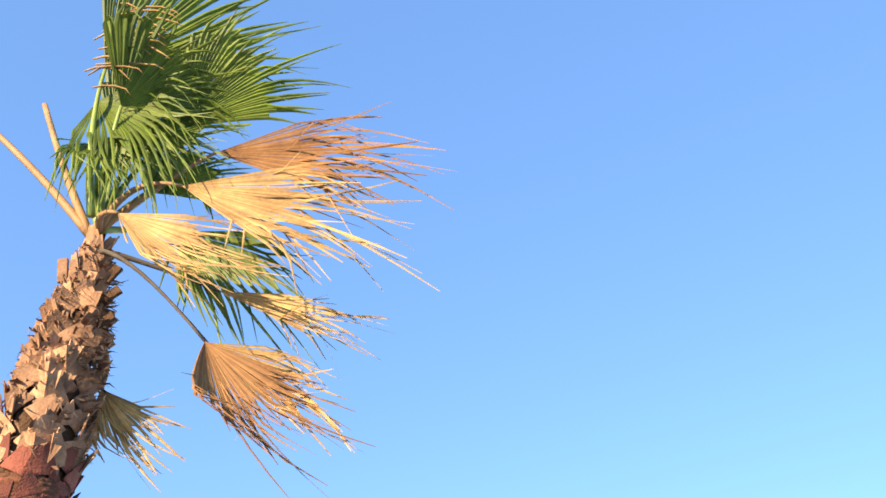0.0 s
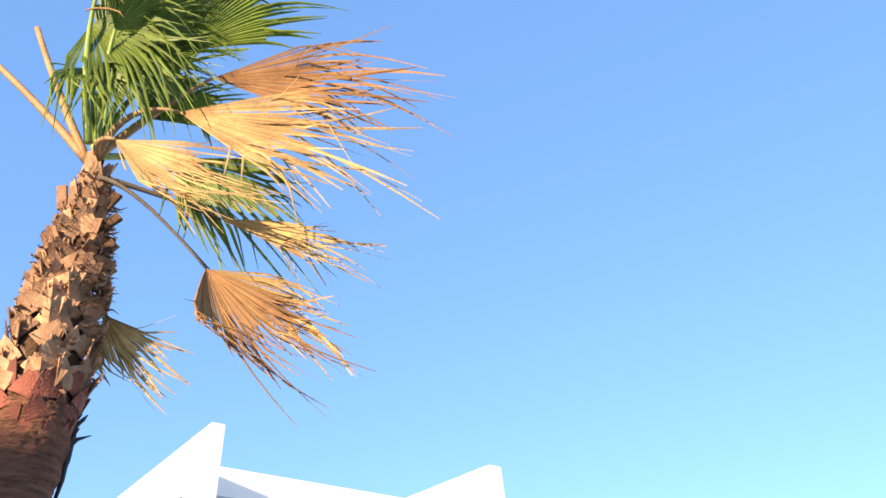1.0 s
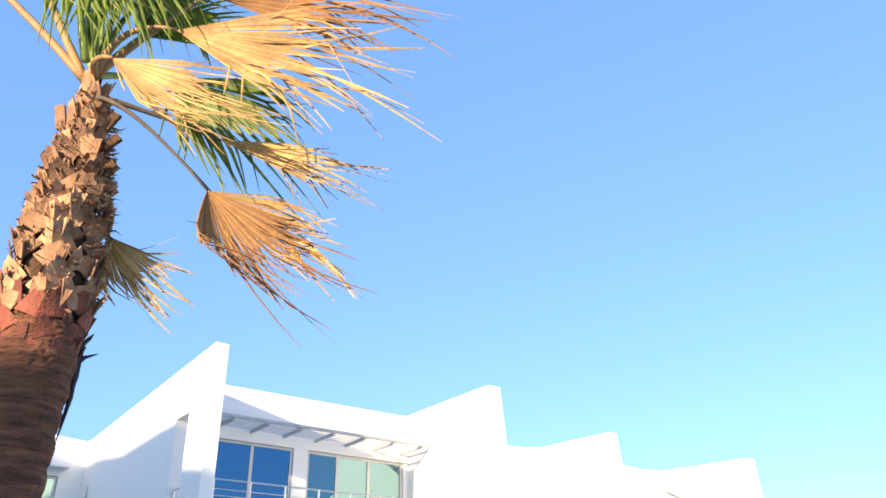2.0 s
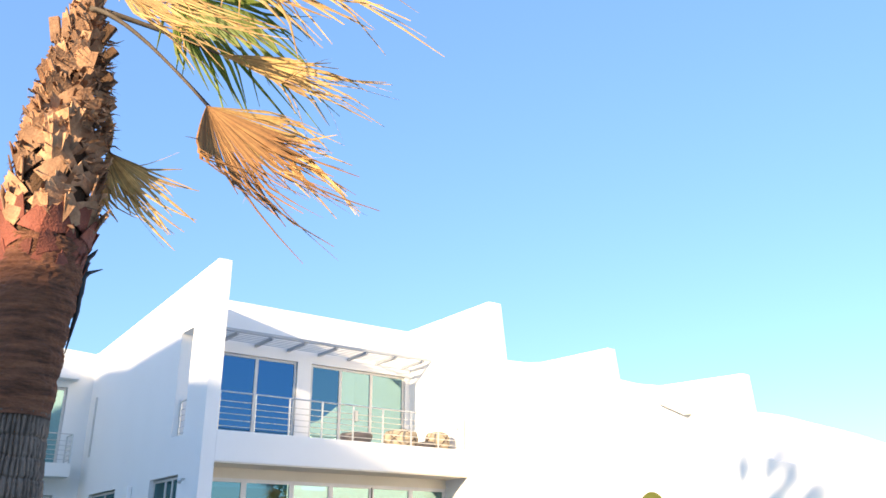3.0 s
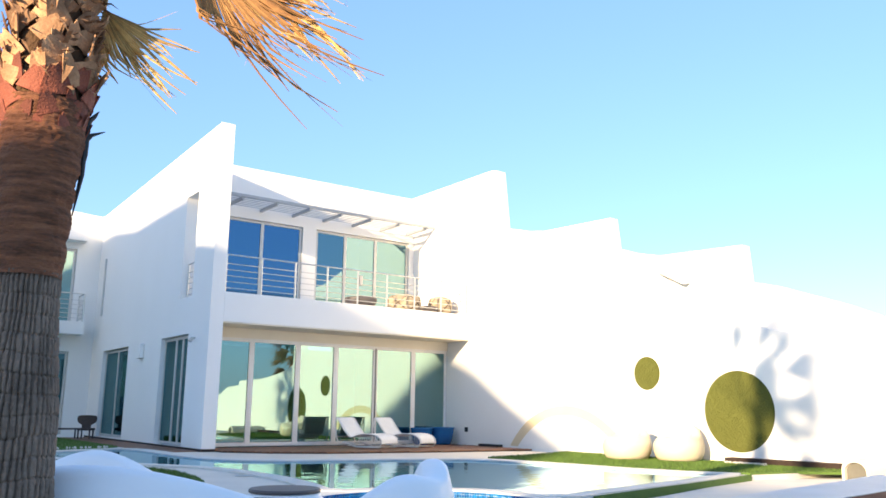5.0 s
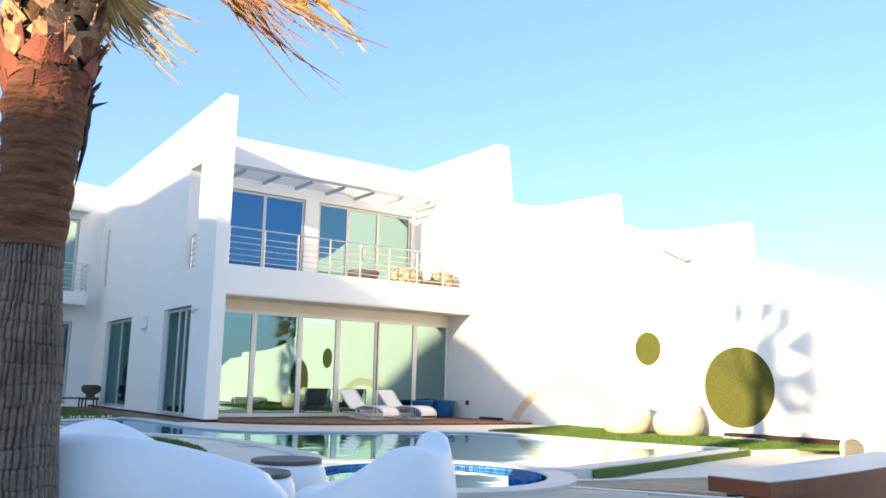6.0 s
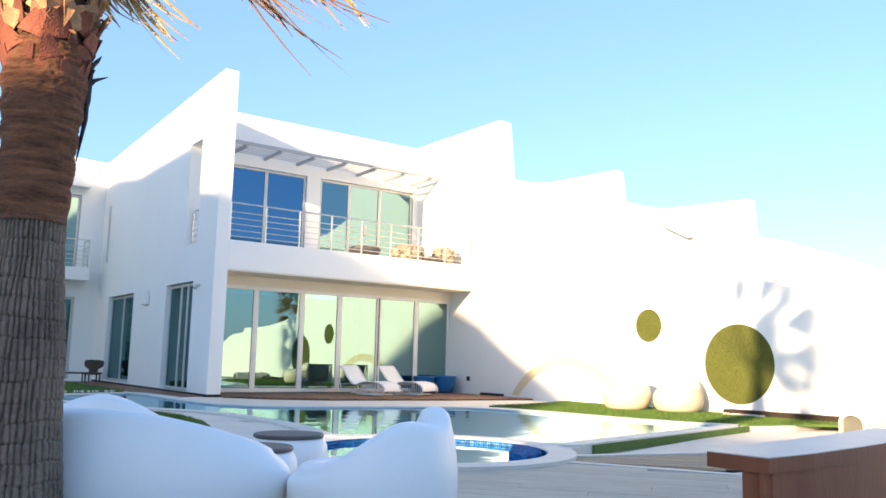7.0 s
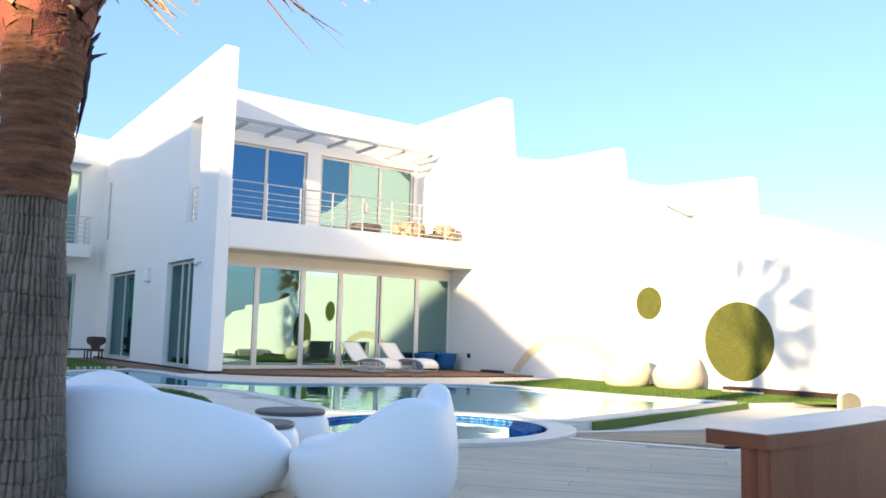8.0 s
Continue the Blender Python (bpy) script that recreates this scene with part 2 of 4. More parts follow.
# ---- ground, pool and terraces ----
def spread(outline, amount):
    """An outline pushed outwards."""
    n, out = len(outline), []
    area = sum(outline[i - 1][0] * outline[i][1] - outline[i][0] * outline[i - 1][1] for i in range(n))
    sign = 1 if area > 0 else -1
    for i in range(n):
        a, b = Vector(outline[i - 1]), Vector(outline[(i + 1) % n])
        d = (b - a).normalized()
        out.append((outline[i][0] + d.y * amount * sign, outline[i][1] - d.x * amount * sign))
    return out


def flat_uw(z):
    return lambda a, b, d: at(a, b, z - d)


SPA_U, SPA_W, SPA_R = -1.75, -12.14, 1.40
RING = 0.34
pool_line = spline([(-1.3, 2.1), (-1.15, 0.9), (-1.05, -2.4), (-0.4, -3.85), (0.76, -4.4), (2.6, -4.9), (4.1, -5.7), (4.55, -7.6), (4.75, -9.6), (5.35, -10.9)], 6, closed=False)
pool_line += [(5.5, -11.12), (5.2, -11.2), (3.49, -11.62), (0.9, -12.2), (0.25, -12.36)]
a0, a1 = -0.13, 1.62
pool_line += [(SPA_U + (SPA_R + RING) * math.cos(a0 + (a1 - a0) * k / 20), SPA_W + (SPA_R + RING) * math.sin(a0 + (a1 - a0) * k / 20)) for k in range(1, 21)]
pool_line += spline([(-1.95, -10.2), (-1.72, -9.2), (-1.58, -7.7), (-1.75, -5.6), (-2.75, -3.6), (-3.6, -1.0), (-4.2, 1.2)], 5, closed=False)
spa_line = circle2(SPA_U, SPA_W, SPA_R, 72)

LOW = -0.09
DECK_TOP = -0.015
ground_hole = [(-5, -13.2), (-3.3, -13.4), (-1.75, -14.2 + 0.5), (0.2, -13.0), (5.5, -11.4), (8.0, -11.6), (8.0, 8), (-5, 8)]
tagged(part("ground", plate([(-300, -300), (300, -300), (300, 300), (-300, 300)], [ground_hole], flat_uw(LOW), 0.3), STONE),
       "pale stone paving that runs to the horizon", "ground", kind="structure")
terrace_line = [(-12, 12.0), (-12, -9.0), (-4.6, -13.25), (-3.2, -13.5)]
terrace_line += [(SPA_U + 1.72 * math.cos(t), SPA_W + 1.72 * math.sin(t)) for t in (math.pi * 1.25 + math.pi * 0.62 * k / 14 for k in range(15))]
terrace_line += [(0.55, -12.62), (2.0, -12.2), (5.75, -11.42), (8.4, -11.75), (8.4, 12.0)]
tagged(part("terrace", plate(terrace_line, [pool_line, spa_line], flat_uw(0.0), 0.16), STONE), "raised pale stone terrace round the pool", "terrace", kind="structure")

coping_out = spread(pool_line, 0.34)


def band(inner, outer, z0, z1, closed=True):
    bm = bmesh.new()
    n = len(inner)
    rows = []
    for (a, b), (c, d) in zip(inner, outer):
        i, o = Vector((a, b)), Vector((c, d))
        lip = i.lerp(o, 0.06)
        rows.append([bm.verts.new(at(i.x, i.y, z0)), bm.verts.new(at(i.x, i.y, z1 - 0.012)), bm.verts.new(at(lip.x, lip.y, z1)),
                     bm.verts.new(at(o.x, o.y, z1)), bm.verts.new(at(o.x, o.y, z0))])
    for k in range(n if closed else n - 1):
        r, s = rows[k], rows[(k + 1) % n]
        for j in range(4):
            bm.faces.new((r[j], r[j + 1], s[j + 1], s[j]))
    return bm


tagged(part("pool_coping", band(pool_line, coping_out, -0.09, 0.030), COPING), "smooth white stone coping round the pool edge", "coping", kind="structure")
tagged(part("spa_rim", band(spa_line, circle2(SPA_U, SPA_W, SPA_R + RING, 72), -0.09, 0.022), COPING), "white stone rim of the round spa basin", "coping", kind="structure")


def basin(outline, depth, name, label):
    bm = bmesh.new()
    top = [bm.verts.new(at(a, b, 0)) for a, b in outline]
    low = [bm.verts.new(at(a, b, -depth)) for a, b in outline]
    n = len(outline)
    for k in range(n):
        bm.faces.new((top[k - 1], top[k], low[k], low[k - 1]))
    edges = [bm.edges.get((low[k - 1], low[k])) for k in range(n)]
    bmesh.ops.triangle_fill(bm, use_beauty=True, edges=edges)
    return tagged(part(name, bm, TILE_POOL), label, "pool", kind="structure")


basin(pool_line, 1.1, "pool_basin", "blue tiled swimming pool basin with curved sides")
basin(spa_line, 0.9, "spa_basin", "blue tiled round spa basin")

def sheet(outline, z):
    """A single level surface inside an outline."""
    bm = bmesh.new()
    vs = [bm.verts.new(at(a, b, z)) for a, b in outline]
    bmesh.ops.triangle_fill(bm, use_beauty=True, edges=[bm.edges.new((vs[k - 1], vs[k])) for k in range(len(vs))])
    return bm


for outline, z, label in ((pool_line, -0.012, "still blue pool water with faint ripples"), (spa_line, -0.045, "still shallow water of the round spa")):
    water = tagged(part("water", sheet(outline, z), WATER), label, "water", kind="structure")
    water.visible_shadow = False


def mosaic(name, line, z_top, rows, size, label, inward=0.006, closed=True):
    """Small square tiles along an edge, joined."""
    bm = bmesh.new()
    pts = [Vector(p) for p in line]
    if closed:
        pts.append(pts[0])
    run, total = [0.0], 0.0
    for p, q in zip(pts, pts[1:]):
        total += (q - p).length
        run.append(total)
    cx = sum((p.x for p in pts)) / len(pts)
    cy = sum((p.y for p in pts)) / len(pts)
    k = 0
    for i in range(int(total / size)):
        s = i * size
        while run[k + 1] < s:
            k += 1
        d = (pts[k + 1] - pts[k]).normalized()
        p = pts[k] + d * (s - run[k])
        nrm = Vector((-d.y, d.x))
        if nrm.dot(Vector((cx, cy)) - p) < 0:
            nrm = -nrm
        for r in range(rows):
            z1 = z_top - r * size
            a, b = p + nrm * inward, p + d * size * 0.88 + nrm * inward
            vs = [bm.verts.new(at(*q)) for q in ((a.x, a.y, z1), (b.x, b.y, z1), (b.x, b.y, z1 - size * 0.88), (a.x, a.y, z1 - size * 0.88))]
            bm.faces.new(vs)
    ob = part(name, bm, TILE_MOSAIC)
    return tagged(ob, label, "mosaic tiles", kind="stuff")


TILE_MOSAIC = material("glazed_blue_mosaic", (0.004, 0.085, 0.25), (0.012, 0.17, 0.42), 14, 0.9, 0.05, 60, per_island=0.45)
TILE_MOSAIC.node_tree.nodes["Principled BSDF"].inputs["Specular IOR Level"].default_value = 0.12
mosaic("mosaic_tiles", spa_line, 0.010, 2, 0.036, "band of dark and light blue mosaic tiles inside the spa")

def world_to_uw(x, y):
    p = Vector((x, y, 0)) - CORNER
    return (p.dot(UDIR), p.dot(WDIR))


# Added block that stands in for a taller patch of the tiled spa wall.
block = [world_to_uw(*p) for p in ((0.84, 10.72), (0.70, 9.75), (0.86, 9.30), (1.05, 9.62), (1.10, 10.0), (1.02, 10.42))]
tagged(part("spa_tile_block", plate(block, [], flat_uw(0.012), 0.8), TILE_MOSAIC), "blue tiled block added for a taller patch of spa wall", "spa step", kind="structure")
us, ws = [q[0] for q in block], [q[1] for q in block]
bm = bmesh.new()
for i in range(40):
    for j in range(40):
        u, w = min(us) + 0.05 * i, min(ws) + 0.05 * j
        odd = False
        for (a, b), (c, d) in zip(block, block[1:] + block[:1]):
            if (b > w) != (d > w) and u < (c - a) * (w - b) / (d - b) + a:
                odd = not odd
        if odd:
            bm.faces.new([bm.verts.new(at(u + p, w + q, 0.015)) for p, q in ((-0.021, -0.021), (0.021, -0.021), (0.021, 0.021), (-0.021, 0.021))])
tagged(part("mosaic_tiles", bm, TILE_MOSAIC), "blue mosaic tiles on top of the added spa block", "mosaic tiles", kind="stuff")
mosaic("mosaic_tiles", block, 0.01, 2, 0.04, "blue mosaic tiles round the added spa block", inward=-0.004)

# Lawns, planted strips and the wooden decks.
lawn_line = [(4.75, -5.35), (6.4, -5.0), (8.38, -4.2), (8.38, -14.5), (8.0, -12.4), (7.0, -11.55), (5.85, -11.35), (5.3, -10.4), (5.1, -9.0), (4.95, -7.2)]


def lawn(name, line, z, label, blades, height=0.035):
    """A turf sheet with short blades."""
    bm = plate(line, [], flat_uw(z), 0.05)
    rng = random.Random(5)
    us, ws = [p[0] for p in line], [p[1] for p in line]

    def inside(u, w):
        odd = False
        for (a, b), (c, d) in zip(line, line[1:] + line[:1]):
            if (b > w) != (d > w) and u < (c - a) * (w - b) / (d - b) + a:
                odd = not odd
        return odd
    verts, faces = [tuple(v.co) for v in bm.verts], []
    bm.verts.index_update()
    faces = [[v.index for v in f.verts] for f in bm.faces]
    bm.free()
    n = 0
    while n < blades:
        u, w = rng.uniform(min(us), max(us)), rng.uniform(min(ws), max(ws))
        if not inside(u, w):
            continue
        n += 1
        p, t, h = at(u, w, z), rng.uniform(0, 6.28), height * rng.uniform(0.6, 1.3)
        dx, dy = 0.008 * math.cos(t), 0.008 * math.sin(t)
        k = len(verts)
        verts += [(p.x - dx, p.y - dy, z), (p.x + dx, p.y + dy, z), (p.x + dy * 2, p.y - dx * 2, z + h)]
        faces.append((k, k + 1, k + 2))
    me = bpy.data.meshes.new(name)
    me.from_pydata(verts, [], faces)
    me.materials.append(TURF)
    return tagged(new(name, me), label, "lawn", kind="stuff")


lawn("lawn", lawn_line, 0.035, "short bright green lawn between pool and white wall", 26000)
lawn("lawn", spline([(-3.0, -5.2), (-2.75, -6.6), (-3.0, -8.3), (-3.5, -9.3), (-4.5, -9.6), (-5.2, -7.6), (-4.3, -5.4)], 5), 0.03, "small rounded island of dark green turf in the terrace", 8000)
lawn("lawn", [(-9, 2.4), (-4.6, 1.9), (-1.6, 2.75), (-1.1, 3.3), (-1.1, 11.2), (-9, 11.2)], 0.03, "shaded lawn patch before the far wing", 20000)
tagged(part("turf_strip", plate([(0.5, -12.60), (5.72, -11.40), (5.74, -11.46), (0.5, -12.68)], [], flat_uw(0.01), 0.12), TURF), "narrow upright strip of dark green turf edging", "turf edging", kind="structure")
tagged(part("bed_edging", plate(rect(8.05, -14.0, 8.36, -9.3), [], flat_uw(0.15), 0.15), SOIL), "dark soil planting bed along the wall foot", "planting bed", kind="structure")
bm = bmesh.new()
rng = random.Random(8)
for k in range(125):
    s = rng.uniform(0.02, 0.045)
    t = rng.random()
    spot = at(8.02 + rng.uniform(-0.06, 0.05), rng.uniform(-10.3, -9.35), 0.05) if k < 90 else at(-3.9 + 2.4 * t + rng.uniform(-0.05, 0.05), 2.02 + 0.62 * t + rng.uniform(-0.06, 0.06), 0.05)
    m = Matrix.Translation(spot) @ Euler((rng.random() * 6, rng.random() * 6, 0)).to_matrix().to_4x4() @ Matrix.Diagonal((s, s * 0.8, s * 0.6, 1))
    bmesh.ops.create_icosphere(bm, subdivisions=1, radius=1, matrix=m)
tagged(part("pebbles", bm, COPING, smooth=True), "white pebbles in front of the planting bed", "pebbles", kind="stuff")


def deck(name, label, line, along, z, width, gap, mat, thick=0.03):
    """Planks laid along a direction (degrees in the villa's axes), cut to an outline; each plank is a piece."""
    root = part(name, plate(line, [], flat_uw(z - thick - 0.006), 0.03), SOIL)
    tagged(root, label, "deck", kind="structure")
    c, s = math.cos(radians(along)), math.sin(radians(along))
    rot = [(u * c + w * s, -u * s + w * c) for u, w in line]
    b, top = min(q[1] for q in rot), max(q[1] for q in rot)
    rng = random.Random(3)
    while b + width < top + width:
        mid = min(b + width / 2, top - 0.001)
        cuts = sorted(p[0] + (q[0] - p[0]) * (mid - p[1]) / (q[1] - p[1]) for p, q in zip(rot, rot[1:] + rot[:1]) if (p[1] > mid) != (q[1] > mid))
        for x0, x1 in zip(cuts[::2], cuts[1::2]):
            x = x0
            while x < x1 - 0.02:
                e = min(x1, x + rng.uniform(2.6, 4.8))
                if x1 - e < 0.5:
                    e = x1
                bm = box((x + 0.002, b, -thick), (e - 0.002, b + width - gap, 0), 0.004)
                o = at(0, 0, z + rng.uniform(-0.0015, 0.0015))
                part("plank", bm, mat, root, m=Matrix.Translation(o) @ pose(0, 0, 0, 0, 0, 90 - AZ + along))
                x = e
        b += width
    return root


deck("pool_deck", "reddish brown wooden deck before the glass front", [(0.38, 1.05), (0.38, -0.35), (1.2, -1.3), (2.4, -2.0), (5.0, -2.5), (8.36, -2.9), (8.36, 1.05)], 0, 0.05, 0.14, 0.008, DECK_BROWN)
deck("side_deck", "dark wooden walkway along the side wall", [(-1.05, 0.2), (-0.02, 0.2), (-0.02, 11.2), (-1.0, 11.2)], 90, 0.02, 0.14, 0.008, DECK_BROWN)


near_line = [world_to_uw(*p) for p in ((-6, 8.0), (-1.6, 8.0), (0.1, 8.32), (1.12, 9.1), (2.99, 8.25), (6, 6.9), (6, -3.0), (-6, -3.0))]
deck("grey_deck", "weathered grey plank deck under the seats", near_line, -50.7, DECK_TOP, 0.235, 0.006, DECK_GREY)
strip_line = [world_to_uw(*p) for p in ((1.50, 9.75), (3.35, 10.5), (4.0, 9.9), (2.9, 9.0), (1.25, 9.35))]
deck("step_deck", "pale brown plank strip beyond the grey deck", strip_line, -48.7, DECK_TOP - 0.01, 0.16, 0.010, STRIP_BROWN)
edge = [world_to_uw(*p) for p in ((0.05, 8.36), (1.12, 9.14), (2.99, 8.29), (6, 6.94), (6.02, 7.06), (3.05, 8.42), (1.12, 9.28), (-0.02, 8.44))]
tagged(part("deck_edging", plate(edge, [], flat_uw(DECK_TOP + 0.008), 0.08), COPING), "pale stone edging strip along the grey deck", "edging", kind="structure")

rim = [world_to_uw(*p) for p in ((1.44, 9.70), (3.36, 10.48), (3.40, 10.60), (1.42, 9.82))]
tagged(part("deck_edging", plate(rim, [], flat_uw(DECK_TOP + 0.006), 0.07), COPING), "pale stone edging beyond the brown plank strip", "edging", kind="structure")

# ---- the villa ----
villa = empty("villa", VILLA_POSE, "white stucco two-storey villa with stepped parapets and large glazing", "house")
part("side_wall", plate([(0, 0), (11.8, 0), (11.8, 8.15), (0, 8.57)],
                        [rect(1.43, 4.05, 2.38, 6.97), rect(1.5, 0.07, 3.78, 3.03), rect(7.1, 0.1, 10.2, 3.0)],
                        lambda a, b, d: (d, a, b), 0.36), RENDER_WHITE, villa)
front_top = [(9, 8.5), (-1.15, 8.52), (-1.47, 8.42), (-1.69, 6.56), (-2.25, 6.42), (-2.85, 6.26), (-3.47, 6.16), (-6.0, 6.08), (-6.1, 5.26), (-6.85, 5.0), (-7.56, 4.84), (-9.82, 4.75), (-9.95, 3.05)]
front_top += spline([(-10.0, 2.95), (-10.5, 2.80), (-11.35, 2.64), (-13.2, 2.45), (-15.74, 2.42)], 5, closed=False)
front_top += [(-15.75, 2.42), (-15.8, 2.2), (-17.3, 2.12), (-18.2, 1.8), (-19.5, 1.5)]
STEP_BACK = 1.4


def set_back(u, w, z):
    """A point of the front wall's plane carried back to the curved wing that turns away behind it."""
    back = STEP_BACK * min(1.0, max(0.0, (-9.97 - w) / 1.2))
    k = (15.87 + back) / 15.87
    return (8.4 + back + (u - 8.4) * k, -20.2 + (w + 20.2) * k, 1.05 + (z - 1.05) * k)


stepped = [(-9.96, 3.89), (-10.2, 3.84), (-10.55, 3.75), (-10.85, 3.64), (-11.17, 3.52), (-12.0, 3.22), (-12.69, 2.91), (-13.6, 2.62), (-14.6, 2.44), (-15.7, 2.36)]
HOLES = [(-6.985, 2.01, 0.405), (-9.46, 1.12, 0.875)]
part("wing_wall", plate([(9, 0)] + front_top + [(-19.5, 0)], [circle2(w, z, r, 64) for w, z, r in HOLES], lambda a, b, d: (8.4 + d, a, b), 0.25),
     RENDER_WHITE, villa, "white wall with stepped sawtooth top that falls off in a curve")
part("stepped_wing_wall", plate([(-9.96, 3.0)] + stepped + [(-15.7, 1.9), (-11.17, 2.2), (-10.5, 2.4)], [], lambda a, b, d: set_back(8.4 + d, a, b), 0.25), RENDER_WHITE, villa, "white curved wall set back behind the front wall")
part("wing_roof", box((8.66, -15.0, 2.0), (9.6, -11.2, 2.2)), RENDER_WHITE, villa)
for w, z, r in HOLES:
    bm = bmesh.new()
    ring = [[bm.verts.new((0.0, rr * math.cos(t), rr * math.sin(t))) for t in (2 * math.pi * k / 64 for k in range(64))] for rr in (r * 0.998, r * 0.7, r * 0.35)]
    for p, q in zip(ring, ring[1:]):
        for k in range(64):
            bm.faces.new((p[k], p[(k + 1) % 64], q[(k + 1) % 64], q[k]))
    bm.faces.new(ring[-1])
    rng = random.Random(int(r * 100))
    for k in range(int(14000 * r * r)):
        t, rr = rng.uniform(0, 6.283), r * 0.98 * math.sqrt(rng.random())
        y, zz, e = rr * math.cos(t), rr * math.sin(t), rng.uniform(0.004, 0.008)
        vs = [bm.verts.new(p) for p in ((0, y - e, zz), (0, y + e, zz), (-0.016, y + rng.uniform(-0.012, 0.012), zz - rng.uniform(0, 0.02)))]
        bm.faces.new(vs)
    part("turf_disc", bm, TURF_DISC, villa, "round olive green turf panel set in the wall", m=Matrix.Translation((8.43, w, z)))
arc = [(0.12 + (3.02 - 0.12) * k / 40) for k in range(41)]
arc_line = [(-4.15 + 2.74 * math.cos(t), -1.5 + 2.74 * math.sin(t)) for t in arc] + [(-4.15 + 2.48 * math.cos(t), -1.5 + 2.48 * math.sin(t)) for t in reversed(arc)]
arc_line = [(a, b) for a, b in arc_line if b > 0.08]
part("painted_arc", plate(arc_line, [], lambda a, b, d: (8.396 + d, a, b), 0.004), BEIGE_PAINT, villa, "beige painted arc on the wall")
part("plinth", box((-0.012, 0.02, 0.0), (-0.002, 11.78, 0.07)), SOIL, villa, "dark plinth strip")
part("plinth", box((-0.012, -0.014, 0.0), (0.36, -0.003, 0.07)), SOIL, villa, "dark plinth strip")
part("balcony_slab", box((0.362, 0.0, 3.27), (8.398, 3.5, 4.04), 0.012), RENDER_WHITE, villa)
part("soffit", box((0.362, 0.02, 3.235), (8.398, 3.5, 3.268)), CREAM, villa, "cream painted soffit")
part("lintel", box((0.362, 1.14, 2.97), (8.398, 1.34, 3.233)), CREAM, villa)
part("upper_front_wall", plate([(0.362, 4.042), (8.398, 4.042), (8.398, 8.46), (0.362, 8.46)], [rect(0.55, 4.07, 4.08, 6.84), rect(4.56, 4.07, 8.20, 6.84)],
                               lambda a, b, d: (a, 3.2 + d, b), 0.3), RENDER_WHITE, villa)
part("roof", box((0.362, 3.52, 8.0), (8.398, 11.8, 8.2)), RENDER_WHITE, villa)
part("ground_room", plate(rect(0.37, -0.02, 8.39, 3.2), [], lambda a, b, d: (a, 7.0 + d, b), 0.1), ROOM, villa, "plaster room wall with indoor shade put into its dark colour")
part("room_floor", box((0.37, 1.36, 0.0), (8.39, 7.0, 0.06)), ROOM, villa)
part("upper_room", plate(rect(0.37, 4.05, 8.39, 8.0), [], lambda a, b, d: (a, 7.0 + d, b), 0.1), ROOM, villa, "plaster room wall with indoor shade put into its dark colour")
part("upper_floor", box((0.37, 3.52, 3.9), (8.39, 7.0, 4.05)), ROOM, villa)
part("back_wall", box((0, 11.82, 0), (8.8, 12.1, 8.2)), RENDER_WHITE, villa)


def glazing(parent, edges, z0, z1, w, glass, frame_w=0.07, depth=0.08, flip=None, metal=None):
    """A row of sliding panes: frame, posts and one pane in each bay. flip swaps the run to another wall."""
    metal = metal or ALU
    put = flip or (lambda a, d, z: (a, w + d, z))

    def bar(bm, a0, a1, b0, b1, d0=-depth / 2, d1=depth / 2):
        p, q = Vector(put(a0, d0, b0)), Vector(put(a1, d1, b1))
        add_box(bm, [min(i) for i in zip(p, q)], [max(i) for i in zip(p, q)], 0.006)
    bm = bmesh.new()
    bar(bm, edges[0], edges[-1], z0, z0 + frame_w)
    bar(bm, edges[0], edges[-1], z1 - frame_w, z1)
    bar(bm, edges[0], edges[0] + frame_w, z0 + frame_w, z1 - frame_w)
    bar(bm, edges[-1] - frame_w, edges[-1], z0 + frame_w, z1 - frame_w)
    window = part("window", bm, metal, parent, "grey aluminium framed sliding glazing")
    for e in edges[1:-1]:
        bm = bmesh.new()
        bar(bm, e - frame_w * 0.75, e + frame_w * 0.75, z0 + frame_w, z1 - frame_w)
        part("mullion", bm, metal, window)
    for a, b in zip(edges, edges[1:]):
        bm = bmesh.new()
        bar(bm, a + 0.03, b - 0.03, z0 + 0.03, z1 - 0.03, -0.008, 0.008)
        pane = part("pane", bm, glass, window, "blue-green reflective glass")
        pane.visible_shadow = False
    return window


glazing(villa, [0.37, 1.69, 3.10, 4.33, 5.69, 7.08, 8.38], 0.07, 2.97, 1.2, GLASS, frame_w=0.10, metal=FRAME_PALE)
glazing(villa, [0.57, 2.71, 4.06], 4.09, 6.82, 3.3, GLASS_BLUE)
glazing(villa, [4.58, 5.68, 6.86, 8.18], 4.09, 6.82, 3.3, GLASS_UP)
for lo, hi, z0, z1, mids in ((1.53, 3.75, 0.09, 3.0, [2.2, 2.75]), (7.13, 10.17, 0.12, 2.97, [8.6])):
    glazing(villa, [lo, *mids, hi], z0, z1, 0, GLASS_SIDE, flip=lambda a, d, z: (0.15 + d, a, z))
    part("curtain", box((0.6, lo, z0), (0.64, hi, z1)), CURTAIN, villa, "closed grey curtain")

part("door_handle", box((6.25, 3.22, 5.15), (6.37, 3.255, 5.5), 0.01), ALU, villa, "small grey door handle plate")
part("door_seal", box((5.672, 1.145, 0.15), (5.708, 1.158, 2.9)), BLACK, villa, "black rubber door seal")

